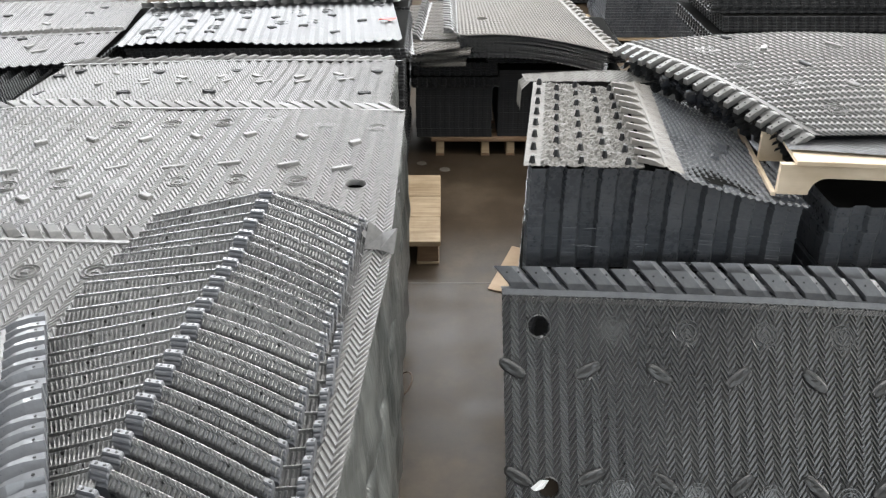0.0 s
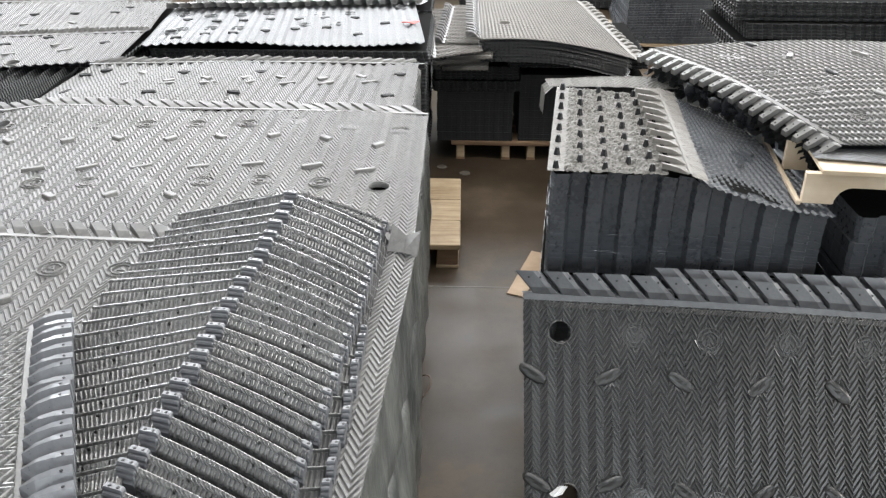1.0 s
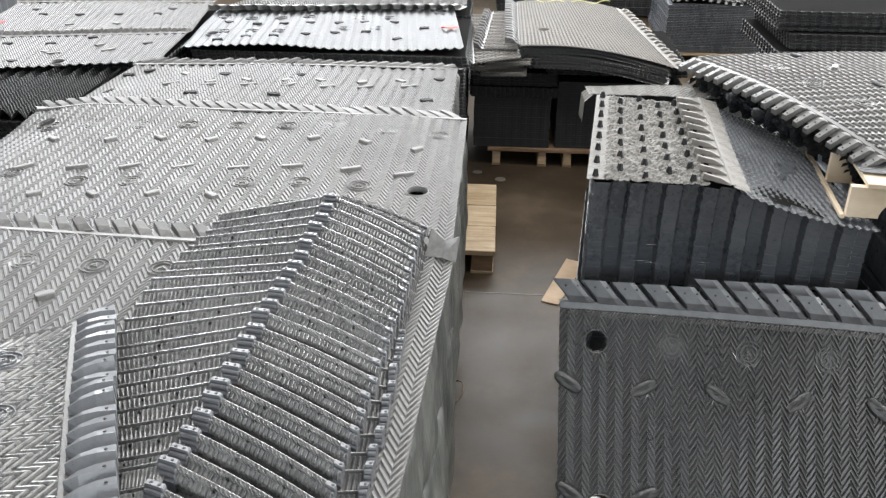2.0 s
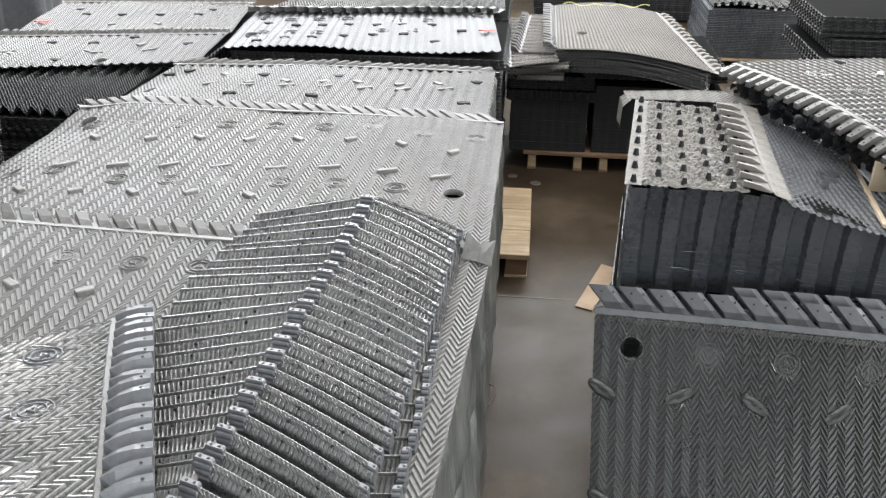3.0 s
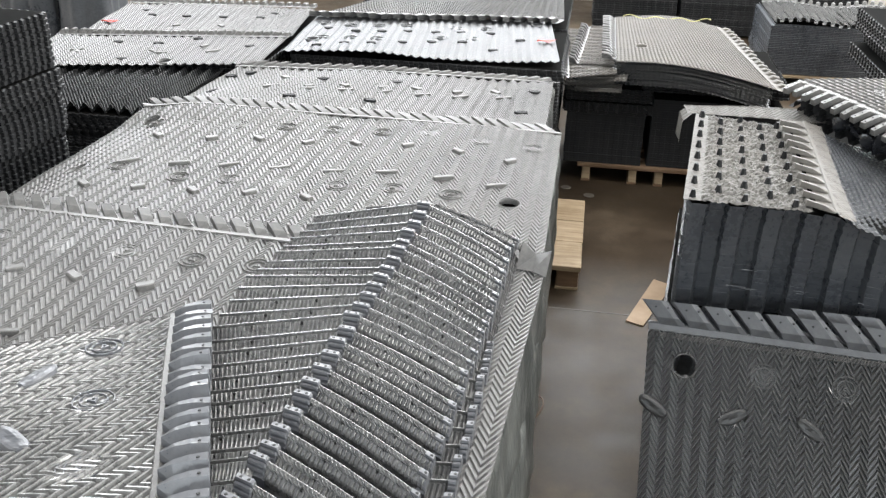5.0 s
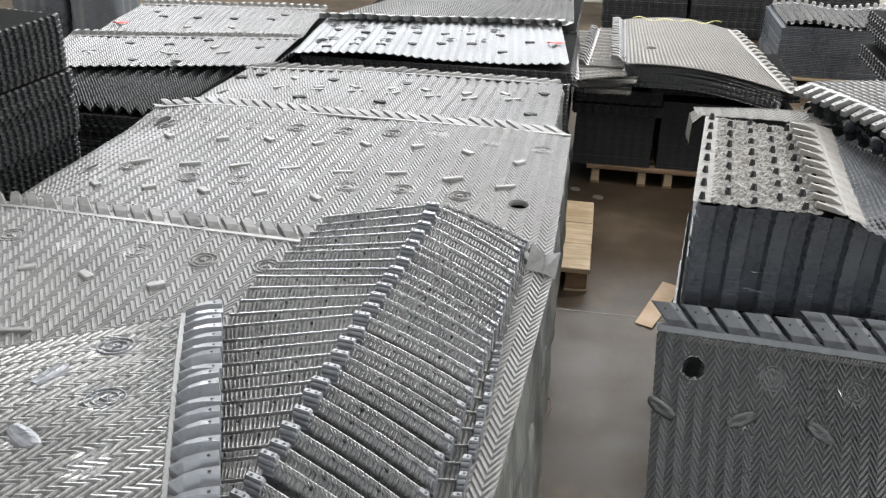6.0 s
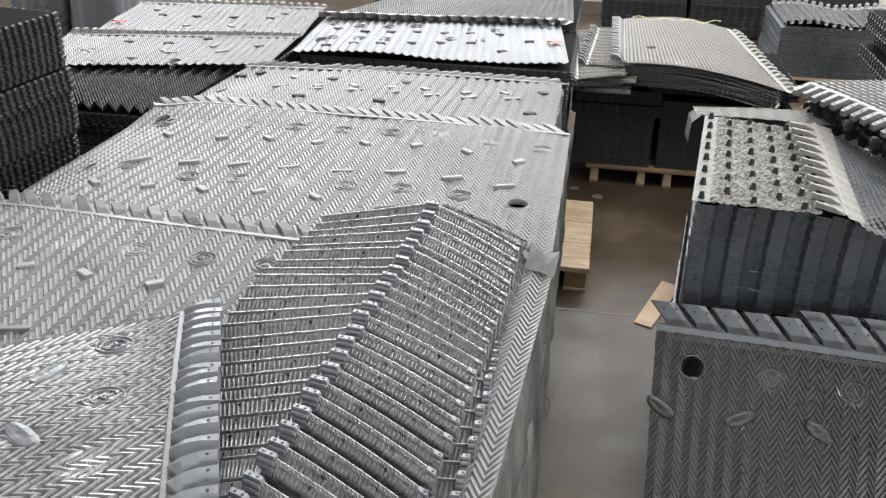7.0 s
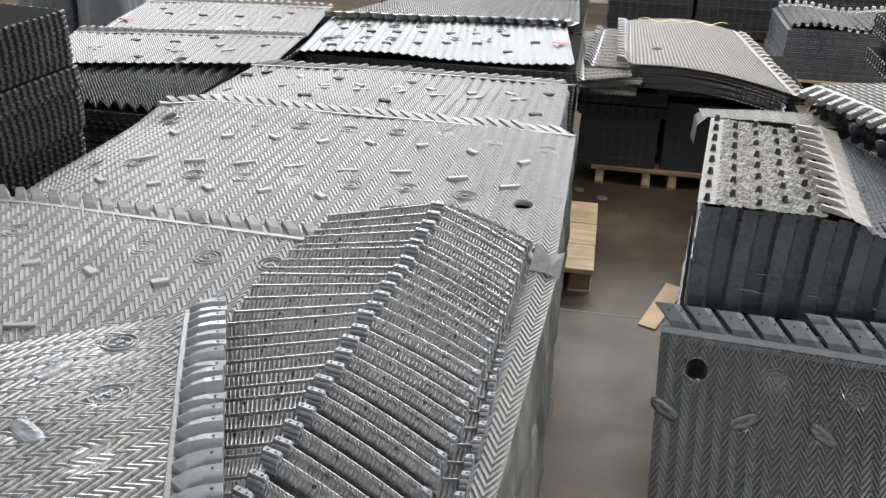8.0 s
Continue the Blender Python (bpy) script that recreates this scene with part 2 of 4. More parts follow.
def template(kind, mat):
    # tabs on the dark sheet get a darker copy with shade in its colour
    mat = PVC_CORNER if mat == PVC_SHEEN else PVC_LEAF if mat == PVC_DARK and kind == "tab" else mat
    key = (kind, mat.name)
    if key not in TEMPLATES:
        if kind == "boss":
            TEMPLATES[key] = ring_template(0.034, 0.0028 if mat == PVC_DARK else 0.0016, mat)
        elif kind == "tab":
            TEMPLATES[key] = lozenge_template(0.092, 0.042, 0.013 if mat == PVC_LEAF else 0.009, mat) if mat in (PVC_LEAF, PVC_CORNER) else fin_template(0.042, 0.022, 0.004 if mat == PVC_FAR else 0.009, mat, "spacer_tab")
        elif kind == "fin":
            TEMPLATES[key] = fin_template(0.066, 0.015, 0.004 if mat == PVC_FAR else 0.008, mat)
        elif kind == "slot":
            TEMPLATES[key] = lozenge_template(0.055, 0.026, 0.007, mat, "slot")
        elif kind == "eyelet":
            n = 8
            TEMPLATES[key] = mesh("eyelet", [(0.006 * math.cos(2 * math.pi * i / n), 0.006 * math.sin(2 * math.pi * i / n), 0) for i in range(n)]
                                  + [(0.004 * math.cos(2 * math.pi * i / n), 0.004 * math.sin(2 * math.pi * i / n), 0.002) for i in range(n)],
                                  [(i, (i + 1) % n, (i + 1) % n + n, i + n) for i in range(n)] + [tuple(range(n, 2 * n))], mat)
        else:
            TEMPLATES[key] = rim_template(0.032, mat)
    return TEMPLATES[key]


def stand_on(ob, surf, s, t, lift=0.0, turn=0.0):
    p, a, b, n = [np.asarray(q).reshape(3) for q in frame_at(surf, np.array(s), np.array(t))]
    b = np.cross(n, a)
    m = Matrix(((a[0], b[0], n[0], p[0] + n[0] * lift), (a[1], b[1], n[1], p[1] + n[1] * lift), (a[2], b[2], n[2], p[2] + n[2] * lift), (0, 0, 0, 1)))
    ob.matrix_basis = m @ pose(0, 0, 0, 0, 0, turn)
    return ob


def herringbone(name, surf, mat, half=0.0225, zig=0.036, pitch=0.0215, depth=0.0065, flute=0.0025, calm=(), holes=(), sag_noise=0.004, sub=1, seed=0):
    """One vacuum-formed sheet: fold lines along t, every column of ribs leaning the other way, alternate folds standing proud."""
    W, L = surf.width, surf.length
    nu = max(2, int(round(W / half)))
    quarter = np.array([0.0, 0.22, 0.5, 0.72]) * pitch
    prof = np.array([0.0, 1.0, 1.0, 0.0]) * depth
    k0, k1 = -int(zig / pitch) - 1, int(L / pitch) + 1
    vv = np.concatenate([k * pitch + quarter for k in range(k0, k1)])
    hh = np.tile(prof, k1 - k0)
    if holes or calm:
        sub = 4
    i = np.arange(nu * sub + 1) / sub
    nu = nu * sub
    wave = 1 - np.abs(i % 2 - 1)
    V = np.clip(vv[None, :] + wave[:, None] * zig, 0, L)
    U = np.repeat((i * sub / nu)[:, None], len(vv), 1)
    Hh = np.repeat(hh[None, :], nu + 1, 0) + (wave[:, None] - 0.5) * 2 * flute
    keep = np.ones_like(V)
    for s, t, r, low in calm:
        d = np.hypot((U - s) * W, V - t * L)
        keep = np.minimum(keep, low + (1 - low) * np.clip((d - r) / 0.010, 0, 1))
    Hh = Hh * keep
    P, A, B, N = frame_at(surf, U, V / L)
    rng = np.random.RandomState(seed + 11)
    ph = rng.uniform(0, 6.3, 4)
    soft = (np.sin(U * W * 7 + ph[0]) * np.sin(V * 6 + ph[1]) + 0.5 * np.sin(U * W * 15 + ph[2]) * np.sin(V * 13 + ph[3])) * sag_noise
    P = P + N * (Hh + soft)[..., None]
    nv = len(vv)
    idx = np.arange((nu + 1) * nv).reshape(nu + 1, nv)
    q = np.stack([idx[:-1, :-1], idx[1:, :-1], idx[1:, 1:], idx[:-1, 1:]], -1).reshape(-1, 4)
    Vf = V.reshape(-1)
    ok = (Vf[q].max(1) - Vf[q].min(1)) > 1e-6
    Uf = U.reshape(-1)
    for s, t, r in holes:
        cu, cv = Uf[q].mean(1) * W, Vf[q].mean(1)
        ok &= np.hypot(cu - s * W, cv - t * L) > r * 1.06
    return mesh(name, P.reshape(-1, 3), q[ok], mat)


def comb_data(name, surf, mat, tooth=0.055, reach=0.055, height=0.02, slant=0.45, band=0.018, droop=0.0, side=1, wide=0.55, gap=False):
    """The comb along one edge (t = 1, or t = 0 for side -1): a flat ribbed band, then slanted box-shaped teeth."""
    W = surf.width
    n = max(3, int(round(W / tooth)))
    prof = [(0.0, 0), (0.07, 0.85), (wide * 0.45, 1), (wide * 0.85, 0.92), (wide, 0.75), (wide + 0.06, 0)]
    us = np.array([(k + a) / n for k in range(n) for a, _ in prof] + [1.0])
    hs = np.array([h for _ in range(n) for _, h in prof] + [0.0])
    rows = [(0.0, 0.0, 0.0), (band, 0.0, 0.0), (band + 0.008, 0.15, 0.05), (band + reach * 0.45, 0.9, 0.45), (band + reach, 1.0, 1.0)]
    t0 = 1.0 if side > 0 else 0.0
    verts = []
    for d, f, sl in rows:
        s = np.clip(us + slant * sl * side / n, -0.02, 1.02)
        p, a, b, nn = frame_at(surf, np.clip(s, 0, 1), np.full_like(s, t0))
        wob = np.sin(us * 37.0) * 0.002 + np.sin(us * 11.0) * 0.003
        verts.append(p + b * (d * side) + nn * (hs * f * height + 0.004 + wob * sl - droop * d)[:, None])
    m = len(us)
    P = np.concatenate(verts)
    faces = []
    for r in range(len(rows) - 1):
        for k in range(m - 1):
            if gap and r > 0 and hs[k] == 0 and hs[k + 1] == 0:
                continue
            q = (r * m + k, r * m + k + 1, (r + 1) * m + k + 1, (r + 1) * m + k)
            faces.append(q if side > 0 else q[::-1])
    return mesh(name, P, faces, mat)


TOOTH = {  # sections from root to tip: (way out, height, [(across, height) ...])
    "wedge": [(0.0, 0.45, [(0.10, 0), (0.14, 1), (0.22, 1), (0.34, 0)]), (0.3, 0.8, [(0.06, 0), (0.10, 1), (0.32, 0.97), (0.68, 0)]),
              (0.62, 0.95, [(0.04, 0), (0.07, 1), (0.38, 0.96), (0.80, 0)]), (1.0, 1.0, [(0.04, 0), (0.07, 1), (0.44, 0.92), (0.80, 0)])],
    "plate": [(0.0, 0.15, [(-0.02, 0), (0.10, 0.5), (0.62, 1), (0.86, 0.4), (0.90, 0)]), (0.3, 0.8, [(0.02, 0), (0.06, 0.55), (0.62, 1), (0.82, 0.72), (0.86, 0)]),
              (1.0, 1.0, [(0.02, 0), (0.05, 0.55), (0.62, 1), (0.80, 0.75), (0.83, 0)])],
    "tab": [(0.0, 0.2, [(0.0, 0), (0.07, 1), (0.74, 1), (0.86, 0)]), (0.35, 0.7, [(0.02, 0), (0.08, 0.9), (0.70, 1), (0.84, 0)]),
            (0.85, 1.0, [(0.06, 0), (0.11, 0.9), (0.66, 1), (0.80, 0)]), (1.0, 0.86, [(0.16, 0), (0.20, 0.9), (0.54, 1), (0.66, 0)])],
    "blade": [(0.0, 0.15, [(0.05, 0), (0.10, 1), (0.40, 1), (0.60, 0)]), (0.4, 0.8, [(0.05, 0), (0.10, 1), (0.38, 0.8), (0.58, 0)]), (1.0, 1.0, [(0.06, 0), (0.10, 1), (0.36, 0.8), (0.50, 0)])],
    "box": [(0.0, 0.30, [(0.02, 0), (0.12, 1), (0.52, 1), (0.80, 0)]), (0.22, 0.85, [(0.10, 0), (0.14, 1), (0.50, 1), (0.66, 0)]), (1.0, 1.0, [(0.12, 0), (0.15, 1), (0.50, 1), (0.60, 0)])],
}


def tooth_mesh(kind, pitch, reach, height, slant, mat):
    """One hollow tooth: root at the origin, x along the edge, y outward."""
    rows = TOOTH[kind]
    m = len(rows[0][2])
    verts, faces = [], []
    for d, hs, prof in rows:
        verts += [((u + slant * d) * pitch, d * reach, h * hs * height) for u, h in prof]
    for r in range(len(rows) - 1):
        for k in range(m - 1):
            faces.append((r * m + k, r * m + k + 1, r * m + m + k + 1, r * m + m + k))
    last = (len(rows) - 1) * m
    faces += [tuple(range(m - 1, -1, -1)), tuple(last + k for k in range(m))]
    return mesh("tooth", verts, faces, mat)


def toothed_edge(top, surf, mat, kind, pitch, reach, height, slant=0.0, band=0.012, droop=0.0, jitter=2.0, eyelets=(), web=0.55, phase=0.0, band_mat=None, seed=0):
    """A comb along t = 1: a flat raised band, a thin web under the teeth, and every tooth as a piece of its own."""
    W = surf.width
    n = max(3, int(round(W / pitch)))
    pitch = W / n
    rng = random.Random(seed + 5)
    us = np.linspace(0, 1, n * 2 + 1)
    rows = []
    for d, h in ((-0.004, 0.002), (-0.001, 0.006), (band, 0.006), (band + 0.003, 0.001), (band + reach * web, -0.002)):
        p, a, b, nn = frame_at(surf, us, np.ones_like(us))
        dd = max(d, 0)
        rows.append(p + b * d + nn * (h - droop * max(dd - band, 0)) + a * (slant * pitch * max(dd - band, 0) / reach))
    m = len(us)
    faces = [(r * m + k, r * m + k + 1, (r + 1) * m + k + 1, (r + 1) * m + k) for r in range(len(rows) - 1) for k in range(m - 1)]
    edge = part("comb_edge", mesh("comb_edge", np.concatenate(rows), faces, band_mat or mat), top, "raised band carrying a row of teeth")
    data = tooth_mesh(kind, pitch, reach, height, slant, mat)
    for k in range(n):
        if (k + 1 + phase + slant) / n > 1.0 + 0.6 / n or (k + phase + slant) / n < -0.4 / n:
            continue
        ob = stand_on(part("tooth", data, edge), surf, (k + phase) / n, 1.0, 0.001)
        ob.matrix_basis = ob.matrix_basis @ Matrix.Translation((0, band, 0)) @ pose(0, 0, 0, -math.degrees(math.atan(droop)) + rng.gauss(0, jitter), rng.gauss(0, jitter), rng.gauss(0, jitter * 0.6))
        for u, d, h in eyelets:
            ey = part("eyelet", template("eyelet", HOLE), edge)
            ey.matrix_basis = ob.matrix_basis @ Matrix.Translation(((u + slant * d) * pitch, d * reach, h * height)) @ Matrix.Diagonal((0.5, 0.5, 0.6, 1))
    return edge


def fill_sheet(label, surf, mat, combs=None, bosses=(), tabs=(), fins=(), holes=(), slots=(), rims=True, group="loose fill sheets", seed=0, **kw):
    """A whole sheet as one thing: the ribbed panel, its comb edges, pressed bosses, spacer tabs and pipe holes."""
    top = thing("fill_sheet", label, "plastic sheet", group)
    calm = [(s, t, 0.030, 0.0) for s, t in holes] + [(s, t, 0.033, 0.45) for s, t in bosses] + [(s, t, 0.020, 0.3) for s, t in tabs] + [(s, t, 0.016, 0.2) for s, t in slots]
    part("panel", herringbone("panel", surf, mat, calm=calm, holes=[(s, t, 0.032) for s, t in holes], seed=seed, **kw), top)
    for side, opts in (combs or []):
        if "kind" in opts:
            toothed_edge(top, surf, opts.pop("mat", mat), seed=seed, **opts)
            continue
        data = comb_data("comb_edge", surf, opts.pop("mat", mat), side=side, **opts)
        part("comb_edge", data, top, "edge of slanted box-shaped teeth")
    rng = random.Random(seed)
    for s, t in bosses:
        stand_on(part("boss", template("boss", mat), top), surf, s, t, 0.0030, rng.choice((0, 180)) + rng.uniform(-8, 8))
    for k, (s, t) in enumerate(tabs):
        stand_on(part("spacer_tab", template("tab", mat), top), surf, s, t, 0.003, (35 if k % 2 else -35) + rng.uniform(-9, 9))
    for k, (s, t) in enumerate(fins):
        stand_on(part("spacer_fin", template("fin", mat), top), surf, s, t, 0.003, rng.uniform(10, 40))
    # slots stand proud; black colour gives them the shade of a recess
    for s, t in slots:
        stand_on(part("slot", template("slot", PVC_BLACK), top, "slot drawn as a raised black leaf, a recess's shade in its colour"), surf, s, t, 0.004, rng.uniform(-15, 15))
    for s, t in holes if rims else ():
        stand_on(part("hole_rim", template("hole", mat), top), surf, s, t, 0.001)
    return top


def grid_points(s0, s1, ns, t0, t1, nt_, stagger=0.0):
    out = []
    for j in range(nt_):
        for i in range(ns):
            s = s0 + (s1 - s0) * (i + (0.5 * stagger if j % 2 else 0)) / max(ns - 1, 1)
            t = t0 + (t1 - t0) * j / max(nt_ - 1, 1)
            if 0.02 < s < 0.98:
                out.append((s, t))
    return out


def pile_data(name, x0, x1, y0, y1, z0, z1, mat, layer=0.014, flute=0.05, depth=0.006, jitter=0.003, lean=(0.0, 0.0), seed=0, top=None, back=0.0, inset=0.004):
    """A pack of nested sheets seen from its edges: many thin layers with fluted rims, each a little out of line. top(x, y): the pack's upper surface."""
    rng = np.random.RandomState(seed)
    ring = []
    for (ax, ay), (bx, by), nrm in (((x0, y0), (x1, y0), (0, -1)), ((x1, y0), (x1, y1), (1, 0)), ((x1, y1), (x0, y1), (0, 1)), ((x0, y1), (x0, y0), (-1, 0))):
        ln = math.hypot(bx - ax, by - ay)
        n = 6 * max(1, int(round(ln / flute)))
        for k in range(n):
            f = (k // 6 + (0.0, 0.10, 0.30, 0.50, 0.60, 0.80)[k % 6]) / (n // 6)
            w = (k % 6 in (1, 2, 3)) * (min(depth, 0.001) if nrm[0] and depth > 0.012 else depth)
            ring.append((ax + (bx - ax) * f + nrm[0] * w, ay + (by - ay) * f + nrm[1] * w))
    ring = np.array(ring)
    ring[:, 0] += back * (ring[:, 1] - y0) / (y1 - y0) * (x1 - ring[:, 0]) / (x1 - x0)
    ctr = ring.mean(0)
    m = len(ring)
    nl = max(1, int(round((z1 - z0) / layer)))
    verts = []
    zt = np.array([top(x, y) for x, y in ring]) if top else np.full(m, z1)
    shift = np.zeros(2)
    for k in range(nl):
        shift = shift * 0.7 + rng.normal(0, jitter, 2)
        if rng.rand() < 0.06:
            shift += rng.normal(0, jitter * 3, 2)
        for f, cut in ((0.0, inset), (0.12, 0.0), (0.8, 0.0), (1.0, inset)):
            h = (k + f) / nl
            q = ring + shift + np.array(lean) * h * (z1 - z0)
            q = q - np.sign(q - ctr) * cut
            verts.append(np.column_stack([q, z0 + (zt - z0) * h]))
    rows = len(verts)
    P = np.concatenate(verts)
    faces = [(r * m + k, r * m + (k + 1) % m, (r + 1) * m + (k + 1) % m, (r + 1) * m + k) for r in range(rows - 1) for k in range(m)]
    c = len(P)
    last = (rows - 1) * m
    zc = top(*ctr) if top else z1
    P = np.vstack([P, [[ctr[0] + lean[0] * (z1 - z0), ctr[1] + lean[1] * (z1 - z0), zc]]])
    sides = len(faces)
    faces += [(last + k, last + (k + 1) % m, c) for k in range(m)]
    me = mesh(name, P, faces, mat)
    # flat cap coloured near-black in place of shaded cells
    me.materials.append(CAP_SHADE)
    me.polygons.foreach_set("material_index", [0] * sides + [1] * m)
    return me


def sheet_stack(label, boxes, mat, group="stacks of fill sheets", **kw):
    top = thing("sheet_stack", label, "sheet stack", group)
    if len(boxes) == 1:
        x0, x1, y0, y1, z0, z1 = boxes[0][:6]
        cuts = [z0, z0 + (z1 - z0) * 0.36, z0 + (z1 - z0) * 0.7, z1]
        boxes = [(x0 + 0.002 * i, x1 - 0.002 * (i % 2), y0, y1, a + 0.001, b) for i, (a, b) in enumerate(zip(cuts, cuts[1:]))]
    for k, b in enumerate(boxes):
        opts = dict(kw)
        opts.update(b[6] if len(b) > 6 else {})
        part("sheet_pack", pile_data("sheet_pack", *b[:6], opts.pop("mat", mat), seed=opts.pop("seed", k + 3), **opts), top)
    return top


def pallet(label, x0, x1, y0, y1, z0, z1, boards, blocks_x, blocks_y, wood, block_wood, board_t=0.02, bw=0.095, group="wooden pallets"):
    """Deck boards along x, stringer boards below and blocks on bottom boards."""
    top = thing("wooden_pallet", label, "pallet", group)
    for a, b in boards:
        part("deck_board", box_data("deck_board", (x0, a, z1 - board_t), (x1, b, z1), wood, 0.003, 0.002), top)
    for bx in blocks_x:
        for by in blocks_y:
            part("block", box_data("block", (bx, by, z0 + 0.014), (bx + bw, by + bw, z1 - board_t - 0.001), block_wood, 0.003, 0.001), top)
        part("bottom_board", box_data("bottom_board", (bx - 0.003, min(blocks_y) - 0.003, z0), (bx + bw + 0.003, max(blocks_y) + bw + 0.003, z0 + 0.0135), wood, 0.002), top)
    return top


# ---- the hall ----
def slab(name, lo, hi, mat, label):
    return tagged(new(name, box_data(name, lo, hi, mat, 0)), label, name.split("_")[0], kind="structure")


floor = slab("floor", (-12.3, -9.3, -0.25), (11.3, 10.2, 0.0), CONCRETE, "worn beige concrete floor with dusty stains")
part("floor_joint", box_data("floor_joint", (-12, 3.302, -0.002), (11, 3.308, 0.0015), STAIN, 0), floor)
for bx, by, r in ((-0.12, 4.65, 0.026), (0.01, 4.56, 0.028)):
    n = 20
    part("floor_plug", mesh("floor_plug", [(bx + r * math.cos(2 * math.pi * i / n), by + r * math.sin(2 * math.pi * i / n), 0.003) for i in range(n)]
         + [(bx + r * 1.08 * math.cos(2 * math.pi * i / n), by + r * 1.08 * math.sin(2 * math.pi * i / n), -0.002) for i in range(n)],
         [tuple(range(n))] + [(i + n, (i + 1) % n + n, (i + 1) % n, i) for i in range(n)], STAIN), floor, "round dark filled hole")
slab("wall_back_low", (-12.3, 10.0, 0.0), (11.3, 10.2, 3.0), WALL, "pale plastered back wall")
slab("wall_back_high", (-12.3, 10.0, 5.8), (11.3, 10.2, 7.0), WALL, "pale plastered wall over the windows")
for x0, x1 in ((-12.3, -7.6), (5.6, 11.3)):
    slab("wall_back_pier", (x0, 10.0, 3.0), (x1, 10.2, 5.8), WALL, "pale plastered wall beside the windows")
# these walls, the roof and their openings are assumed, out of view
slab("wall_left_near", (-12.3, -9.3, 0.0), (-12.1, -0.1, 7.0), WALL, "pale plastered side wall")
slab("wall_left_far", (-12.3, 5.1, 0.0), (-12.1, 10.0, 7.0), WALL, "pale plastered side wall")
slab("wall_left_lintel", (-12.3, -0.1, 4.7), (-12.1, 5.1, 7.0), WALL, "pale plastered wall over the gate")
slab("wall_right_low", (11.1, -9.3, 0.0), (11.3, 10.0, 2.7), WALL, "pale plastered side wall")
slab("wall_right_high", (11.1, -9.3, 5.3), (11.3, 10.0, 7.0), WALL, "pale plastered wall over the side windows")
for ya, yb in ((-9.3, -1.0), (8.0, 10.0)):
    slab("wall_right_pier", (11.1, ya, 2.7), (11.3, yb, 5.3), WALL, "pale plastered wall beside the windows")
slab("wall_front_low", (-12.1, -9.3, 0.0), (11.1, -9.1, 3.0), WALL, "pale plastered front wall")
slab("wall_front_high", (-12.1, -9.3, 5.8), (11.1, -9.1, 7.0), WALL, "pale plastered wall over the windows")
for x0, x1 in ((-12.1, -5.6), (7.6, 11.1)):
    slab("wall_front_pier", (x0, -9.3, 3.0), (x1, -9.1, 5.8), WALL, "pale plastered wall beside the windows")
for k, (ya, yb) in enumerate(((-9.3, -3.0), (-1.6, 0.8), (2.4, 6.5), (7.9, 10.2))):
    slab("ceiling", (-12.3, ya, 7.0), (11.3, yb, 7.1), STEEL, "grey steel roof deck")
for ya, yb in ((-3.0, -1.6), (0.8, 2.4), (6.5, 7.9)):
    for xa, xb in ((-12.3, -7.0), (5.0, 11.3)):
        slab("ceiling", (xa, ya, 7.0), (xb, yb, 7.1), STEEL, "grey steel roof deck")

smooth = lambda x: np.clip(x, 0, 1) ** 2 * (3 - 2 * np.clip(x, 0, 1))

# ---- row left of the aisle: stacks ----
XR = -0.145
sheet_stack("tall stack of nested grey plastic fill sheets beside the aisle", [(-1.78, XR - 0.055, 0.72, 2.02, 0.115, 0.872)], PVC_DARK, layer=0.018, depth=0.003, jitter=0.001)
sheet_stack("stack of nested plastic fill sheets behind the fanned ones", [(-1.52, XR, 2.05, 3.02, 0.115, 0.845)], PVC_DARK, layer=0.018, depth=0.003, jitter=0.001)
sheet_stack("stack of nested plastic fill sheets with a draped top", [(-1.42, XR - 0.06, 3.1, 3.72, 0.115, 0.84)], PVC_DARK, layer=0.018, depth=0.003, jitter=0.001)
sheet_stack("stack of dark fill sheets under a bright wavy sheet", [(-1.58, -0.2, 4.3, 5.12, 0.115, 0.752)], PVC_BLACK, layer=0.018)
sheet_stack("stack of fill sheets near the back wall", [(-1.55, -0.22, 5.2, 6.3, 0.115, 0.75)], PVC_BLACK, layer=0.02)
sheet_stack("wide stack of fill sheets under two dusty sheets", [(-2.85, -1.66, 4.05, 5.3, 0.115, 0.745)], PVC_BLACK, layer=0.02)

# film wrapped round the aisle side
def film_data(x, y0, y1, z0, z1, bulge, seed, tuck=0.0):
    rng = np.random.RandomState(seed)
    ny, nz = int((y1 - y0) / 0.03), 26
    verts = []
    ph = rng.uniform(0, 6, 8)
    for i in range(ny + 1):
        for j in range(nz + 1):
            y, h = y0 + (y1 - y0) * i / ny, j / nz
            z = z0 + (z1 - z0) * h
            d = bulge * math.sin(math.pi * h) * (0.7 + 0.3 * math.sin(y * 5 + ph[0]))
            d += 0.004 * math.sin(y * 23 + 3 * math.sin(z * 5 + ph[1]) + ph[2]) + 0.003 * math.sin(y * 51 + z * 12 + ph[3]) + 0.002 * math.sin(z * 47 + y * 9 + ph[4])
            d -= tuck * float(smooth((z - 0.35) / 0.5)) * min(max((y1 - y) / (y1 - y0), 0.0), 1.0)
            verts.append((x + d - 0.012 * smooth((h - 0.94) / 0.06), y, z))
    n = nz + 1
    faces = [(i * n + j, (i + 1) * n + j, (i + 1) * n + j + 1, i * n + j + 1) for i in range(ny) for j in range(nz)]
    verts2 = [(x_ - 0.0015, y_, z_) for x_, y_, z_ in verts]
    m = len(verts)
    return mesh("wrap", verts + verts2, faces + [tuple(q + m for q in f[::-1]) for f in faces], FILM, True)


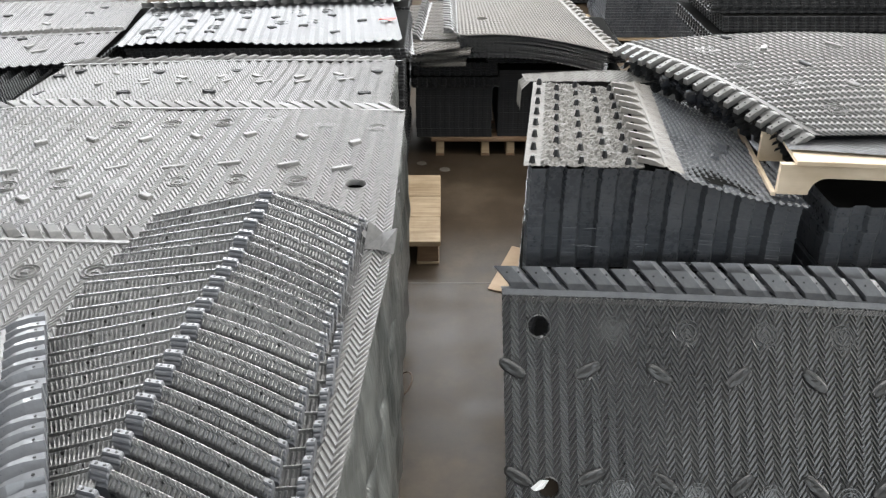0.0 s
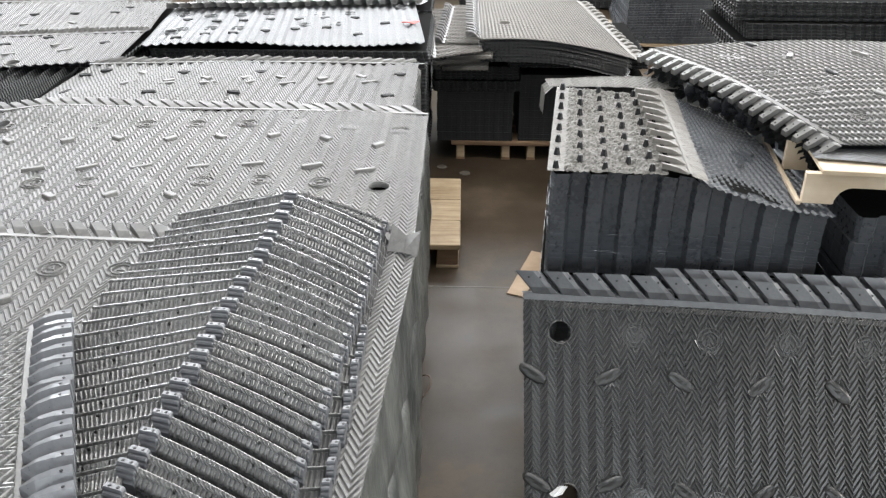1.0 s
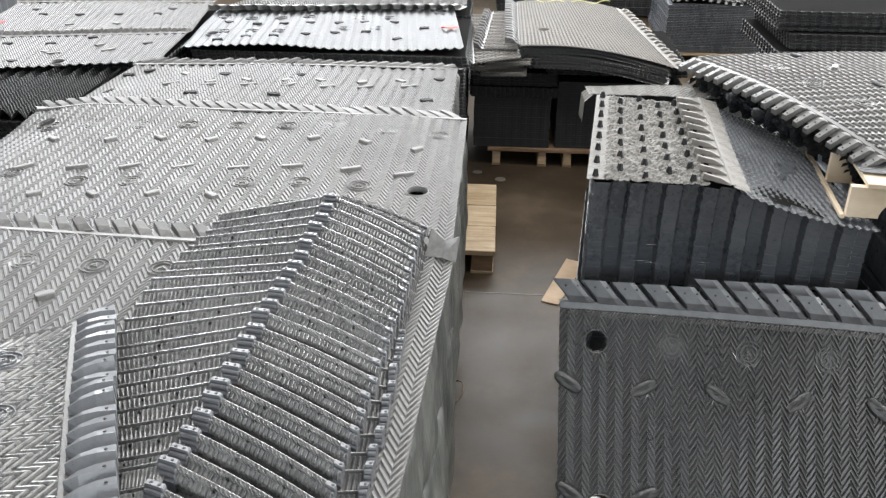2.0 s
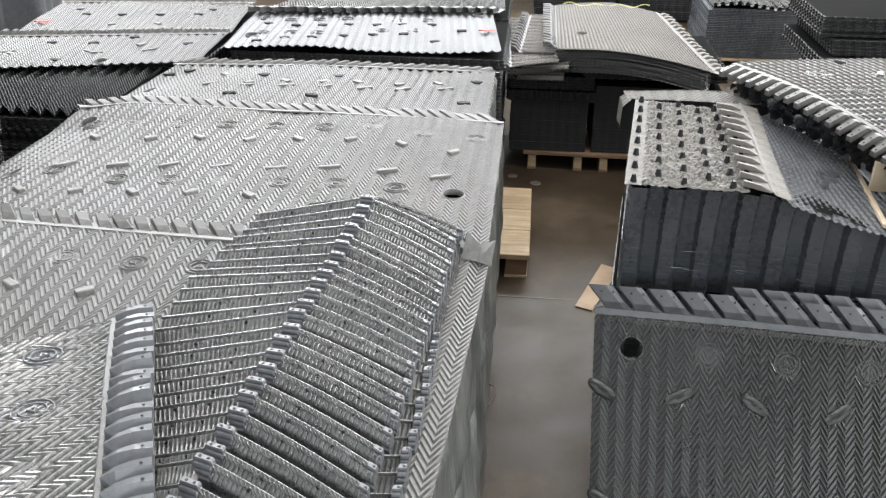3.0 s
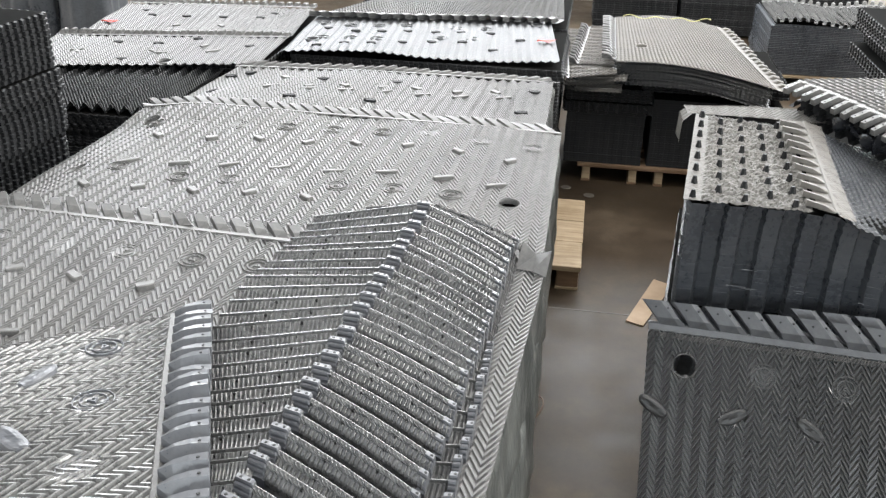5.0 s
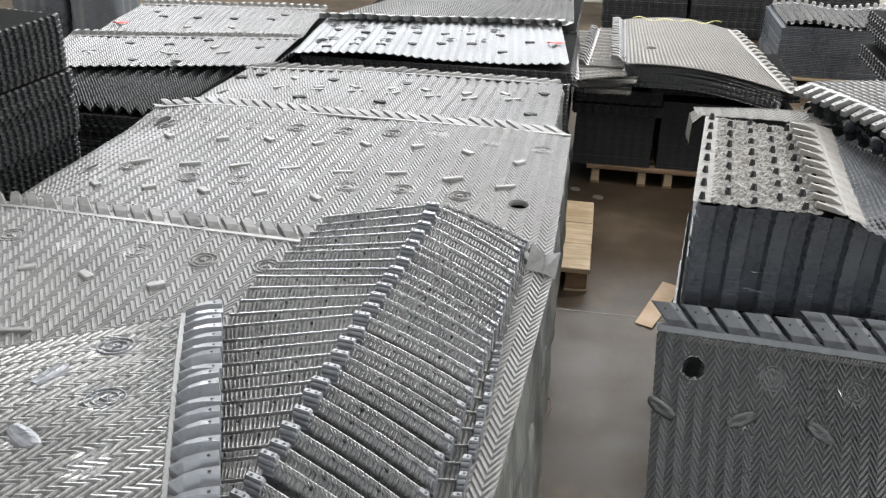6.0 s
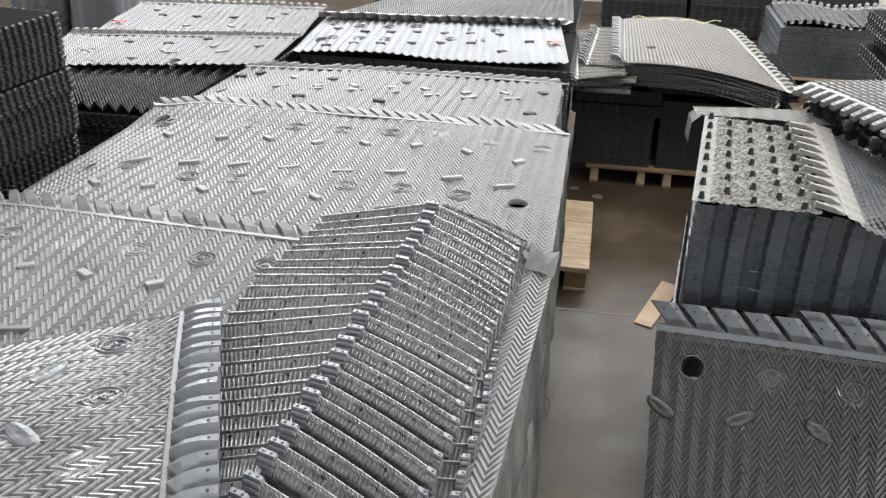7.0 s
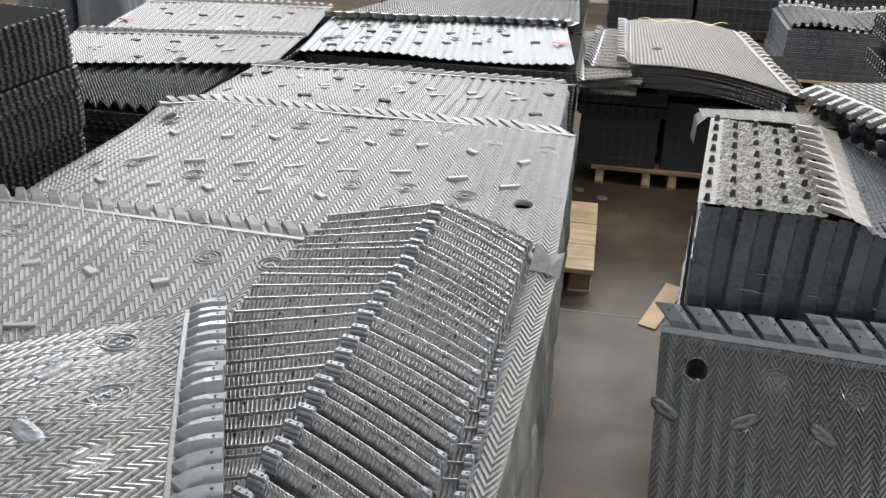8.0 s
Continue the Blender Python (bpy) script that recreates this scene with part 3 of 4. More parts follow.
for y0, y1, zt, xx, sd in ((0.72, 2.065, 0.888, XR + 0.018, 1), (2.04, 3.04, 0.85, XR + 0.008, 2), (3.1, 3.73, 0.835, XR - 0.05, 3)):
    film = thing("stretch_film", "crinkled grey stretch film wrapped round a stack of sheets", "film", "stretch films")
    for k, (za, zb) in enumerate(((0.12, 0.40), (0.36, 0.66), (0.62, zt))):
        part("wrap", film_data(xx + 0.003 * (k % 2), y0, y1, za, zb, 0.006, 10 * sd + k, 0.066 if sd == 1 else 0.0), film)

# pallets of that row
for y0, y1 in ((0.5, 2.0), (2.05, 3.02)):
    pallet("weathered wooden pallet under a stack of sheets", -1.7, -0.17, y0, y1, 0, 0.115,
           [(y0 + k * (y1 - y0) / 6, y0 + k * (y1 - y0) / 6 + 0.12) for k in range(6)], (-1.7, -1.0, -0.29), (y0, (y0 + y1) / 2, y1 - 0.095), WOOD_OLD, WOOD_DARK)
pallet("pale worn wooden pallet jutting out into the aisle", -1.3, -0.012, 3.47, 4.26, 0, 0.115,
       [(3.47, 3.725), (3.73, 3.955), (3.96, 4.215)], (-1.3, -0.7, -0.115), (3.475, 3.8, 4.1), WOOD_OLD, WOOD_DARK, 0.022)
pallet("wooden pallet under a dark stack of sheets", -1.55, -0.22, 4.35, 5.1, 0, 0.115, [(4.35 + k * 0.14, 4.45 + k * 0.14) for k in range(6)],
       (-1.55, -0.9, -0.32), (4.36, 4.7, 5.0), WOOD_OLD, WOOD_DARK)
pallet("wooden pallet under a stack near the back wall", -1.55, -0.24, 5.25, 6.25, 0, 0.115, [(5.25 + k * 0.17, 5.36 + k * 0.17) for k in range(6)],
       (-1.55, -0.9, -0.34), (5.26, 5.7, 6.1), WOOD_OLD, WOOD_DARK)
pallet("wooden pallet under a wide stack of sheets", -2.8, -1.7, 4.1, 5.25, 0, 0.115, [(4.1 + k * 0.19, 4.22 + k * 0.19) for k in range(6)],
       (-2.8, -2.3, -1.8), (4.11, 4.6, 5.1), WOOD_OLD, WOOD_DARK)

# ---- sheets on the left row ----
# sheet under the fanned pile
s_d = patch((-1.86, 0.72, 0.90), (-0.192, 0.72, 0.895), (-1.9, 2.0, 0.905), (-0.125, 1.93, 0.892), lambda s, t: -0.02 * smooth(1 - s / 0.2) * t)
fill_sheet("dusty grey fill sheet with a toothed edge on a stack", s_d, PVC_PALE, combs=[(1, dict(kind="tab", pitch=0.052, reach=0.066, height=0.020, slant=-1.0, band=0.012, jitter=3.5, eyelets=((0.3, 0.86, 0.98),)))],
           bosses=[(0.115, 0.878), (0.217, 0.878), (0.32, 0.874), (0.417, 0.879), (0.519, 0.878), (0.612, 0.885)], tabs=[(0.2, 0.76), (0.299, 0.759), (0.388, 0.759), (0.491, 0.758)], fins=[(0.379, 0.557), (0.25, 0.56), (0.14, 0.6)], depth=0.0042, seed=1)
# next sheet
s_a2 = patch((-1.86, 1.97, 0.865), (-0.135, 1.97, 0.868), (-1.70, 3.0, 0.872), (-0.135, 3.03, 0.868),
             lambda s, t: -0.10 * smooth(1 - s / 0.16) * (1 - 0.75 * t) + 0.012 * np.sin(np.pi * s) + 0.02 * smooth((t - 0.8) / 0.2) * smooth(1 - s / 0.5))
fill_sheet("dusty grey herringbone fill sheet with toothed far edge", s_a2, PVC_PALE, combs=[(1, dict(kind="tab", pitch=0.048, reach=0.06, height=0.013, slant=-1.3, band=0.010, jitter=2))],
           bosses=[(0.095, 0.84), (0.19, 0.84), (0.295, 0.838), (0.399, 0.849), (0.504, 0.853), (0.612, 0.867), (0.71, 0.899), (0.831, 0.86), (0.945, 0.837)]
           + [(0.183, 0.42), (0.321, 0.367), (0.416, 0.374), (0.514, 0.382), (0.615, 0.393), (0.714, 0.413), (0.821, 0.408)],
           tabs=[(0.162, 0.69), (0.279, 0.695), (0.377, 0.715), (0.484, 0.711), (0.581, 0.737), (0.687, 0.758), (0.796, 0.744), (0.906, 0.7), (0.18, 0.265), (0.28, 0.27), (0.381, 0.274), (0.479, 0.291), (0.582, 0.291)],
           fins=[(0.19, 0.46), (0.289, 0.466), (0.385, 0.479), (0.484, 0.485), (0.587, 0.491), (0.683, 0.521), (0.794, 0.521), (0.895, 0.499)],
           holes=[(0.927, 0.388), (0.071, 0.878), (0.09, 0.438)], depth=0.0040, flute=0.002, seed=2)
s_a3 = patch((-1.72, 3.09, 0.86), (-0.2, 3.12, 0.86), (-1.58, 3.62, 0.862), (-0.2, 3.70, 0.858), lambda s, t: -0.06 * smooth(1 - s / 0.14) * (1 - t) + 0.01 * np.sin(np.pi * s))
fill_sheet("dusty pale fill sheet with bright flutes", s_a3, PVC_FAR, combs=[(1, dict(kind="blade", pitch=0.05, reach=0.05, height=0.014, slant=1.3, band=0.008))],
           tabs=[(0.216, 0.743), (0.323, 0.547), (0.416, 0.602), (0.526, 0.609), (0.621, 0.622), (0.739, 0.605), (0.844, 0.666)],
           fins=[(0.221, 0.499), (0.333, 0.479), (0.436, 0.487), (0.547, 0.495), (0.653, 0.481), (0.757, 0.494), (0.871, 0.544)],
           slots=[(0.089, 0.838), (0.038, 0.782), (0.333, 0.732), (0.551, 0.736), (0.952, 0.731), (0.079, 0.37), (0.318, 0.267), (0.536, 0.267), (0.933, 0.244)], flute=0.006, depth=0.0028, seed=3)
s_a4 = patch((-1.6, 4.25, 0.775), (-0.2, 4.34, 0.785), (-1.64, 5.02, 0.785), (-0.3, 5.26, 0.79), lambda s, t: 0.012 * np.sin(6 * s) * (1 - t))
fill_sheet("bright grey fluted fill sheet with a wavy edge", s_a4, PVC_COOL, combs=[], flute=0.0055, depth=0.0015,
           slots=[(0.101, 0.615), (0.217, 0.55), (0.32, 0.553), (0.421, 0.579), (0.531, 0.581), (0.631, 0.603), (0.749, 0.604), (0.866, 0.459), (0.115, 0.145), (0.211, 0.205), (0.31, 0.229), (0.423, 0.284), (0.529, 0.334), (0.644, 0.379), (0.763, 0.224)],
           bosses=[(0.065, 0.776), (0.178, 0.717), (0.294, 0.721), (0.404, 0.748), (0.606, 0.715), (0.726, 0.714), (0.108, 0.366), (0.217, 0.362), (0.318, 0.354), (0.56, 0.45), (0.68, 0.47)],
           holes=[(0.075, 0.311), (0.94, 0.847)], seed=4)
s_a5 = patch((-1.62, 5.0, 0.80), (-0.22, 5.22, 0.80), (-1.3, 5.6, 0.82), (-0.25, 5.75, 0.82))
fill_sheet("pale fill sheet with slanted teeth behind the wavy one", s_a5, PVC_FAR, combs=[(-1, dict(tooth=0.06, reach=0.06, height=0.03, slant=0.6, mat=PVC_DARK))], flute=0.008, seed=5)
s_l1 = patch((-2.80, 3.70, 0.765), (-1.6, 3.98, 0.78), (-2.84, 4.28, 0.775), (-1.63, 4.48, 0.785))
fill_sheet("dusty pale fill sheet with toothed edge", s_l1, PVC_FAR, combs=[(1, dict(tooth=0.05, reach=0.04, height=0.022, slant=0.4))],
           slots=[(0.316, 0.763), (0.488, 0.726), (0.627, 0.903), (0.879, 0.631), (0.437, 0.181)], tabs=[(0.511, 0.459), (0.689, 0.648), (0.219, 0.432)], fins=[(0.2, 0.5), (0.55, 0.4), (0.75, 0.45)], holes=[(0.613, 0.112)], flute=0.005, depth=0.003, seed=6)
s_l2 = patch((-2.74, 4.38, 0.78), (-1.62, 4.52, 0.785), (-2.84, 5.08, 0.785), (-1.7, 5.2, 0.79))
fill_sheet("dusty pale fill sheet near the back wall", s_l2, PVC_FAR, combs=[(1, dict(tooth=0.05, reach=0.04, height=0.02, slant=0.4))],
           slots=[(0.156, 0.726), (0.218, 0.571), (0.395, 0.556), (0.582, 0.564), (0.768, 0.573), (0.819, 0.737)], tabs=[(0.616, 0.269), (0.4, 0.25)], flute=0.005, depth=0.003, seed=7)

# sheet with the toothed edge lying across the corner
s_e = patch((-1.75, 0.81, 0.91), (-1.376, 0.152, 0.99), (-0.865, 1.46, 0.962), (-0.568, 0.757, 1.035), lambda s, t: 0.035 * np.sin(np.pi * t) * 1.0 + 0.01 * np.sin(np.pi * s))
fill_sheet("glossy grey herringbone fill sheet with a row of teeth", s_e, PVC_SHEEN, combs=[(1, dict(mat=PVC_TOOTH, kind="wedge", pitch=0.041, reach=0.074, height=0.032, slant=0.0, band=0.008, web=0.2, band_mat=PVC_FAR, jitter=2.5, eyelets=((0.3, 0.8, 0.98),)))],
           bosses=[(0.134, 0.891), (0.406, 0.894), (0.66, 0.895), (0.91, 0.9)], tabs=[(0.236, 0.794), (0.504, 0.788), (0.77, 0.79)], zig=0.036, depth=0.0068, seed=8)


# ---- fanned sheets leaning on one another ----
def interp_curve(keys, q):
    keys = np.array(keys, float)
    return np.array([np.interp(q, keys[:, 0], keys[:, k]) for k in (1, 2, 3)])


LEFT = [(-1, -0.62, 2.15, 0.925), (1, -0.742, 2.049, 0.93), (5, -0.765, 1.876, 0.93), (9, -0.796, 1.707, 0.93), (13, -0.793, 1.48, 0.93), (17, -0.738, 1.304, 0.93), (21, -0.682, 1.146, 0.93), (25, -0.626, 0.988, 0.93), (30, -0.57, 0.79, 0.93)]
CREST = [(-1, -0.44, 2.13, 0.965), (1, -0.448, 2.053, 0.995), (5, -0.454, 1.833, 0.998), (9, -0.462, 1.643, 1.002), (13, -0.48, 1.471, 1.005), (17, -0.492, 1.283, 1.008), (21, -0.503, 1.10, 1.012), (25, -0.519, 0.925, 1.015), (30, -0.54, 0.705, 1.015)]
RIGHT = [(-1, -0.20, 2.04, 0.925), (1, -0.214, 1.94, 0.945), (5, -0.215, 1.72, 0.945), (9, -0.227, 1.554, 0.945), (13, -0.239, 1.403, 0.945), (17, -0.257, 1.204, 0.945), (20, -0.272, 1.062, 0.945), (25, -0.30, 0.856, 0.945), (30, -0.33, 0.64, 0.945)]
OUTER = [(-1, -0.19, 2.03, 0.91), (9, -0.212, 1.56, 0.915), (13, -0.213, 1.416, 0.928), (17, -0.220, 1.227, 0.93), (20, -0.227, 1.084, 0.93), (25, -0.245, 0.87, 0.93), (30, -0.26, 0.66, 0.93)]
NUB = box_data("nub", (-0.0025, -0.003, -0.007), (0.0025, 0.003, 0.0005), HOLE, 0.0015)
FACE_FLAT = ((-0.05, -0.012, 0.0, 0.0), (0.0, 0.0030, 0.15, 0.0), (0.05, 0.0030, 0.15, 0.0), (0.062, 0.001, 0.1, 0.0), (0.066, -0.003, 0.0, 0.0), (0.085, -0.0045, 1.0, 0.0), (0.30, -0.012, 1.0, 0.4), (0.60, -0.019, 1.0, 0.8), (0.95, -0.034, 1.0, 1.0), (1.5, -0.075, 0.0, 1.0))
FACE_CHEVRON = ((-0.05, -0.012, 0.0, 0.0), (0.0, 0.0024, 0.2, 0.0), (0.04, 0.0024, 0.2, 0.0), (0.07, -0.001, 0.6, 0.0), (0.10, -0.003, 1.0, 0.2), (0.20, -0.006, 1.0, 1.0), (0.38, -0.013, 1.0, 0.85), (0.43, -0.018, 0.6, 0.8), (0.37, -0.034, 0.0, 0.8), (0.6, -0.06, 0.0, 0.8), (1.5, -0.08, 0.0, 0.8))


def wing_data(name, face, ka, kb, q, f0, f1, pitch, relief, lean, mat, jit, bow=0.0):
    """One side of a leaning sheet: a beaded rim and the ribbed face below it; lean: sideways shift of the ribs at the knee, in pitches."""
    a0, b0 = interp_curve(ka, q), interp_curve(kb, q)
    n = max(3, int(np.linalg.norm(b0 - a0) * (f1 - f0) / pitch))
    steps = np.array([(k + u) / n for k in range(n) for u in (0.0, 0.10, 0.24, 0.38, 0.52)] + [1.0])
    high = np.array([0.0, 0.75, 1.0, 0.75, 0.0] * n + [0.0])
    verts = []
    for dq, dz, ribs, knee in face:
        a, b = interp_curve(ka, q + dq) + jit, interp_curve(kb, q + dq) + jit
        along = (b - a) / np.linalg.norm(b - a)
        out = np.cross(along, np.array([0.0, -0.70, -0.72]))
        out = out / np.linalg.norm(out) * (1 if out[2] > 0 else -1)
        f = f0 + (f1 - f0) * steps
        p = a + (b - a) * f[:, None] + along * (lean * knee * pitch)
        p[:, 2] += dz + bow * np.sin(np.pi * f)
        verts.append(p + out * (high * ribs * relief)[:, None])
    m = len(steps)
    faces = [(r * m + k + 1, r * m + k, (r + 1) * m + k, (r + 1) * m + k + 1) for r in range(len(face) - 1) for k in range(m - 1)]
    return mesh(name, np.concatenate(verts), faces, mat)


def corner_box(name, top, at, along, ahead, width, mat, holes):
    """A folded corner: a flat lip with eyelets over a face of three rounded bands."""
    along = along / np.linalg.norm(along)
    prof = ((-0.12, -0.012), (-0.08, 0.003), (0.15, 0.0035), (0.19, 0.0), (0.18, -0.003), (0.27, -0.0045), (0.32, -0.008), (0.25, -0.010), (0.36, -0.0125), (0.41, -0.016), (0.34, -0.018), (0.48, -0.023), (0.55, -0.045))
    v = []
    for f, z in prof:
        for e in (-0.5, -0.42, 0.42, 0.5):
            v.append(at + along * width * e + ahead * f + np.array([0, 0, z - (0.003 if abs(e) == 0.5 else 0)]))
    f = [(r * 4 + k + 1, r * 4 + k, r * 4 + 4 + k, r * 4 + 5 + k) for r in range(len(prof) - 1) for k in range(3)]
    f += [tuple(r * 4 for r in range(len(prof))), tuple(r * 4 + 3 for r in range(len(prof) - 1, -1, -1))]
    bx = part(name, mesh(name, v, f, mat), top, "folded glossy corner")
    for g in holes:
        ey = part("eyelet", template("eyelet", HOLE), bx)
        ey.location = at + along * width * g + ahead * 0.04 + np.array([0, 0, 0.003])
        ey.scale = (0.55, 0.55, 0.6)


def leaning_sheet(q):
    top = thing("leaning_fill_sheet", "grey ribbed plastic fill sheet leaning in a fanned row", "plastic sheet", "fanned fill sheets")
    rng = np.random.RandomState(int(q) + 50)
    jit = rng.normal(0, 0.0018, 3)
    a, c, r, e = (interp_curve(k, q) for k in (LEFT, CREST, RIGHT, OUTER))
    part("flat_wing", wing_data("flat_wing", FACE_FLAT, LEFT, CREST, q, 0.0, 0.97, 0.0104, 0.0072, 0.3, PVC_FAN, jit), top)
    part("chevron_wing", wing_data("chevron_wing", FACE_CHEVRON, CREST, RIGHT, q, 0.03, 0.97, 0.0084, 0.0048, 1.5, PVC_FAN, jit, 0.006), top)
    part("valley", wing_data("valley", FACE_FLAT, RIGHT, OUTER, q, 0.0, 1.0, 0.009, 0.005, 0.0, PVC_DARK, jit - np.array([0, 0, 0.014])), top, "dark ribbed valley at the sheet's edge")
    ahead_c, ahead_r = interp_curve(CREST, q + 1) - c, interp_curve(RIGHT, q + 1) - r
    if q >= 1:
        corner_box("corner_box", top, c + jit + np.array([0, 0, 0.002]), r - a, ahead_c, 0.036, PVC_CORNER, (-0.2, 0.22))
    corner_box("end_box", top, r + jit + np.array([-0.004, 0, 0.001]), r - c, ahead_r, 0.018, PVC_CORNER, (0.15,))
    if q >= 9:
        corner_box("outer_box", top, e + jit, np.array([1.0, 0.1, 0.0]), ahead_r, 0.015, PVC_CORNER, (0.15,))
    for pa, pb, spots in ((a, c, (0.34, 0.67)), (c, r, (0.36, 0.70))):
        for g in spots:
            nub = part("nub", NUB, top, "small dark notch under the rim")
            nub.location = pa + (pb - pa) * (g + rng.uniform(-0.02, 0.02)) + jit + ahead_c * 0.2 + np.array([0, 0, -0.001 + 0.006 * math.sin(math.pi * g) * (pa is c)])
    return top


for k in range(-1, 29):
    leaning_sheet(float(k))
# folded tooth of the sheet below, beside the fan
lip = thing("folded_sheet_corner", "upturned folded corner of a grey plastic sheet", "plastic sheet")
v = [(-0.195, 1.93, 0.90), (-0.12, 1.90, 0.90), (-0.112, 1.955, 0.945), (-0.185, 1.985, 0.95), (-0.195, 1.995, 0.915), (-0.12, 1.965, 0.91), (-0.155, 1.915, 0.905), (-0.15, 1.968, 0.925)]
part("fold", mesh("fold", v, [(0, 6, 7, 3), (6, 1, 2, 7), (3, 7, 2, 5, 4)], PVC_PALE), lip)

# ---- black packs at the far left ----
def tilted_pack(label, packs, at, turn, mat):
    top = sheet_stack(label, packs, mat, layer=0.020, flute=0.034, depth=0.010, jitter=0.002, inset=0.006)
    top.matrix_basis = pose(*at, 0, 0, turn)
    return top


tilted_pack("tall black stack of sheet packs in four tiers", [(-0.8, -0.02, -0.85, 0.0, 0.02, 0.535), (-0.8, -0.012, -0.85, 0.0, 0.54, 0.785), (-0.8, 0.0, -0.84, 0.005, 0.79, 1.025), (-0.79, -0.008, -0.85, 0.0, 1.03, 1.225)], (-1.968, 2.9, 0), -6, PVC_BLACK)
sheet_stack("black stack of sheet packs behind a pale sheet", [(-2.75, -1.76, 3.3, 3.95, 0.02, 0.36), (-2.75, -1.76, 3.3, 3.95, 0.365, 0.56), (-2.75, -1.76, 3.31, 3.95, 0.565, 0.708)], PVC_BLACK, layer=0.012, flute=0.04, depth=0.009)
sh = patch((-2.72, 3.32, 0.728), (-1.78, 3.32, 0.728), (-2.72, 3.95, 0.728), (-1.78, 3.95, 0.728))
fill_sheet("black ribbed fill sheet on a black stack", sh, PVC_BLACK, flute=0.018, half=0.03, depth=0.01, seed=12)

# ---- far stack at the aisle's end ----
pallet("wooden pallet under two dark packs at the aisle end", -0.07, 1.0, 4.75, 5.6, 0, 0.112, [(4.75 + k * 0.15, 4.86 + k * 0.15) for k in range(6)],
       (-0.04, 0.22, 0.365, 0.85), (4.77, 5.15, 5.5), WOOD_DARK, WOOD_OLD, bw=0.045)
sheet_stack("dark packs of sheets side by side on a pallet", [(-0.15, 0.275, 4.77, 5.5, 0.114, 0.41, dict(depth=0.0015, jitter=0.0008, inset=0.001)), (-0.17, 0.3, 4.74, 5.5, 0.415, 0.475), (-0.165, 0.29, 4.75, 5.5, 0.48, 0.55),
            (0.31, 0.98, 4.78, 5.5, 0.114, 0.5, dict(depth=0.0015, jitter=0.0008, inset=0.001)), (0.24, 0.98, 4.73, 5.5, 0.555, 0.62)], PVC_BLACK, layer=0.013, flute=0.055, depth=0.009)
s_f = patch((0.88, 4.55, 0.655), (0.68, 5.6, 0.73), (0.08, 4.6, 0.745), (0.08, 5.55, 0.76), lambda s, t: 0.035 * np.sin(np.pi * t))
fill_sheet("dusty brownish grey fill sheet with toothed sides", s_f, PVC_BROWN, combs=[(1, dict(tooth=0.06, reach=0.07, height=0.03, slant=0.3, band=0.006, mat=PVC_GREY, gap=True)), (-1, dict(tooth=0.055, reach=0.05, height=0.022, slant=0.2))],
           half=0.02, zig=0.012, pitch=0.018, depth=0.004, holes=[(0.3, 0.82)], seed=14)
for k in range(7):
    z = 0.715 - 0.016 * k
    s_k = patch((0.87, 4.56 + 0.004 * k, z - 0.08), (0.68, 5.6, z - 0.01), (0.07, 4.61, z), (0.07, 5.55, z), lambda s, t: 0.035 * np.sin(np.pi * t))
    fill_sheet("dark fill sheet nested in a sagging pile", s_k, PVC_DARK, half=0.03, depth=0.004, seed=20 + k, group="nested fill sheets")
for k, (dx, dy, z, tw) in enumerate(((0.01, 0.02, 0.712, 9), (-0.03, -0.06, 0.69, -10), (0.02, -0.10, 0.665, 14), (-0.04, -0.03, 0.635, -8), (0.0, -0.09, 0.60, 10))):
    s_k = patch((0.12 + dx, 4.6 + dy, z), (0.12 + dx + 0.004 * tw, 5.35, z + 0.03), (-0.12 + dx, 4.63 + dy + 0.006 * tw, z - 0.006 * abs(tw) / 2), (-0.12 + dx + 0.005 * tw, 5.35, z + 0.03))
    fill_sheet("short toothed offcut of a grey fill sheet", s_k, PVC_BROWN, combs=[(1, dict(tooth=0.05, reach=0.05, height=0.03, slant=0.3, band=0.005, mat=PVC_GREY, gap=True))], half=0.03, seed=30 + k, group="toothed offcuts")

# ---- stack right of the aisle with a studded sheet ----
def g_top(x, y):
    return 0.912 - 0.175 * float(smooth((x - 0.5) / 0.85))


sheet_stack("dark blue-black stack of nested sheets under studded sheets", [(0.238, 1.09, 2.43, 3.18, 0.115, 0.56, dict(back=0.09)), (0.25, 1.09, 2.435, 3.18, 0.565, 0.915, dict(top=g_top, back=0.09))],
            PVC_BLUE, layer=0.014, flute=0.104, depth=0.026, jitter=0.0012, inset=0.0004)
sheet_stack("dark stack of nested sheets beside another", [(1.17, 2.1, 2.43, 3.2, 0.115, 0.78)], PVC_BLUE, layer=0.014, flute=0.104, depth=0.016, jitter=0.0012, inset=0.0004)
pallet("wooden pallet under the studded stack", 0.33, 1.08, 2.42, 3.2, 0, 0.115, [(2.42 + k * 0.135, 2.52 + k * 0.135) for k in range(6)], (0.33, 0.6, 0.98), (2.45, 2.8, 3.1), WOOD_OLD, WOOD_DARK)
pallet("wooden pallet under a dark stack", 1.18, 2.08, 2.44, 3.2, 0, 0.115, [(2.44 + k * 0.135, 2.54 + k * 0.135) for k in range(6)], (1.18, 1.6, 1.98), (2.45, 2.8, 3.1), WOOD_OLD, WOOD_DARK)


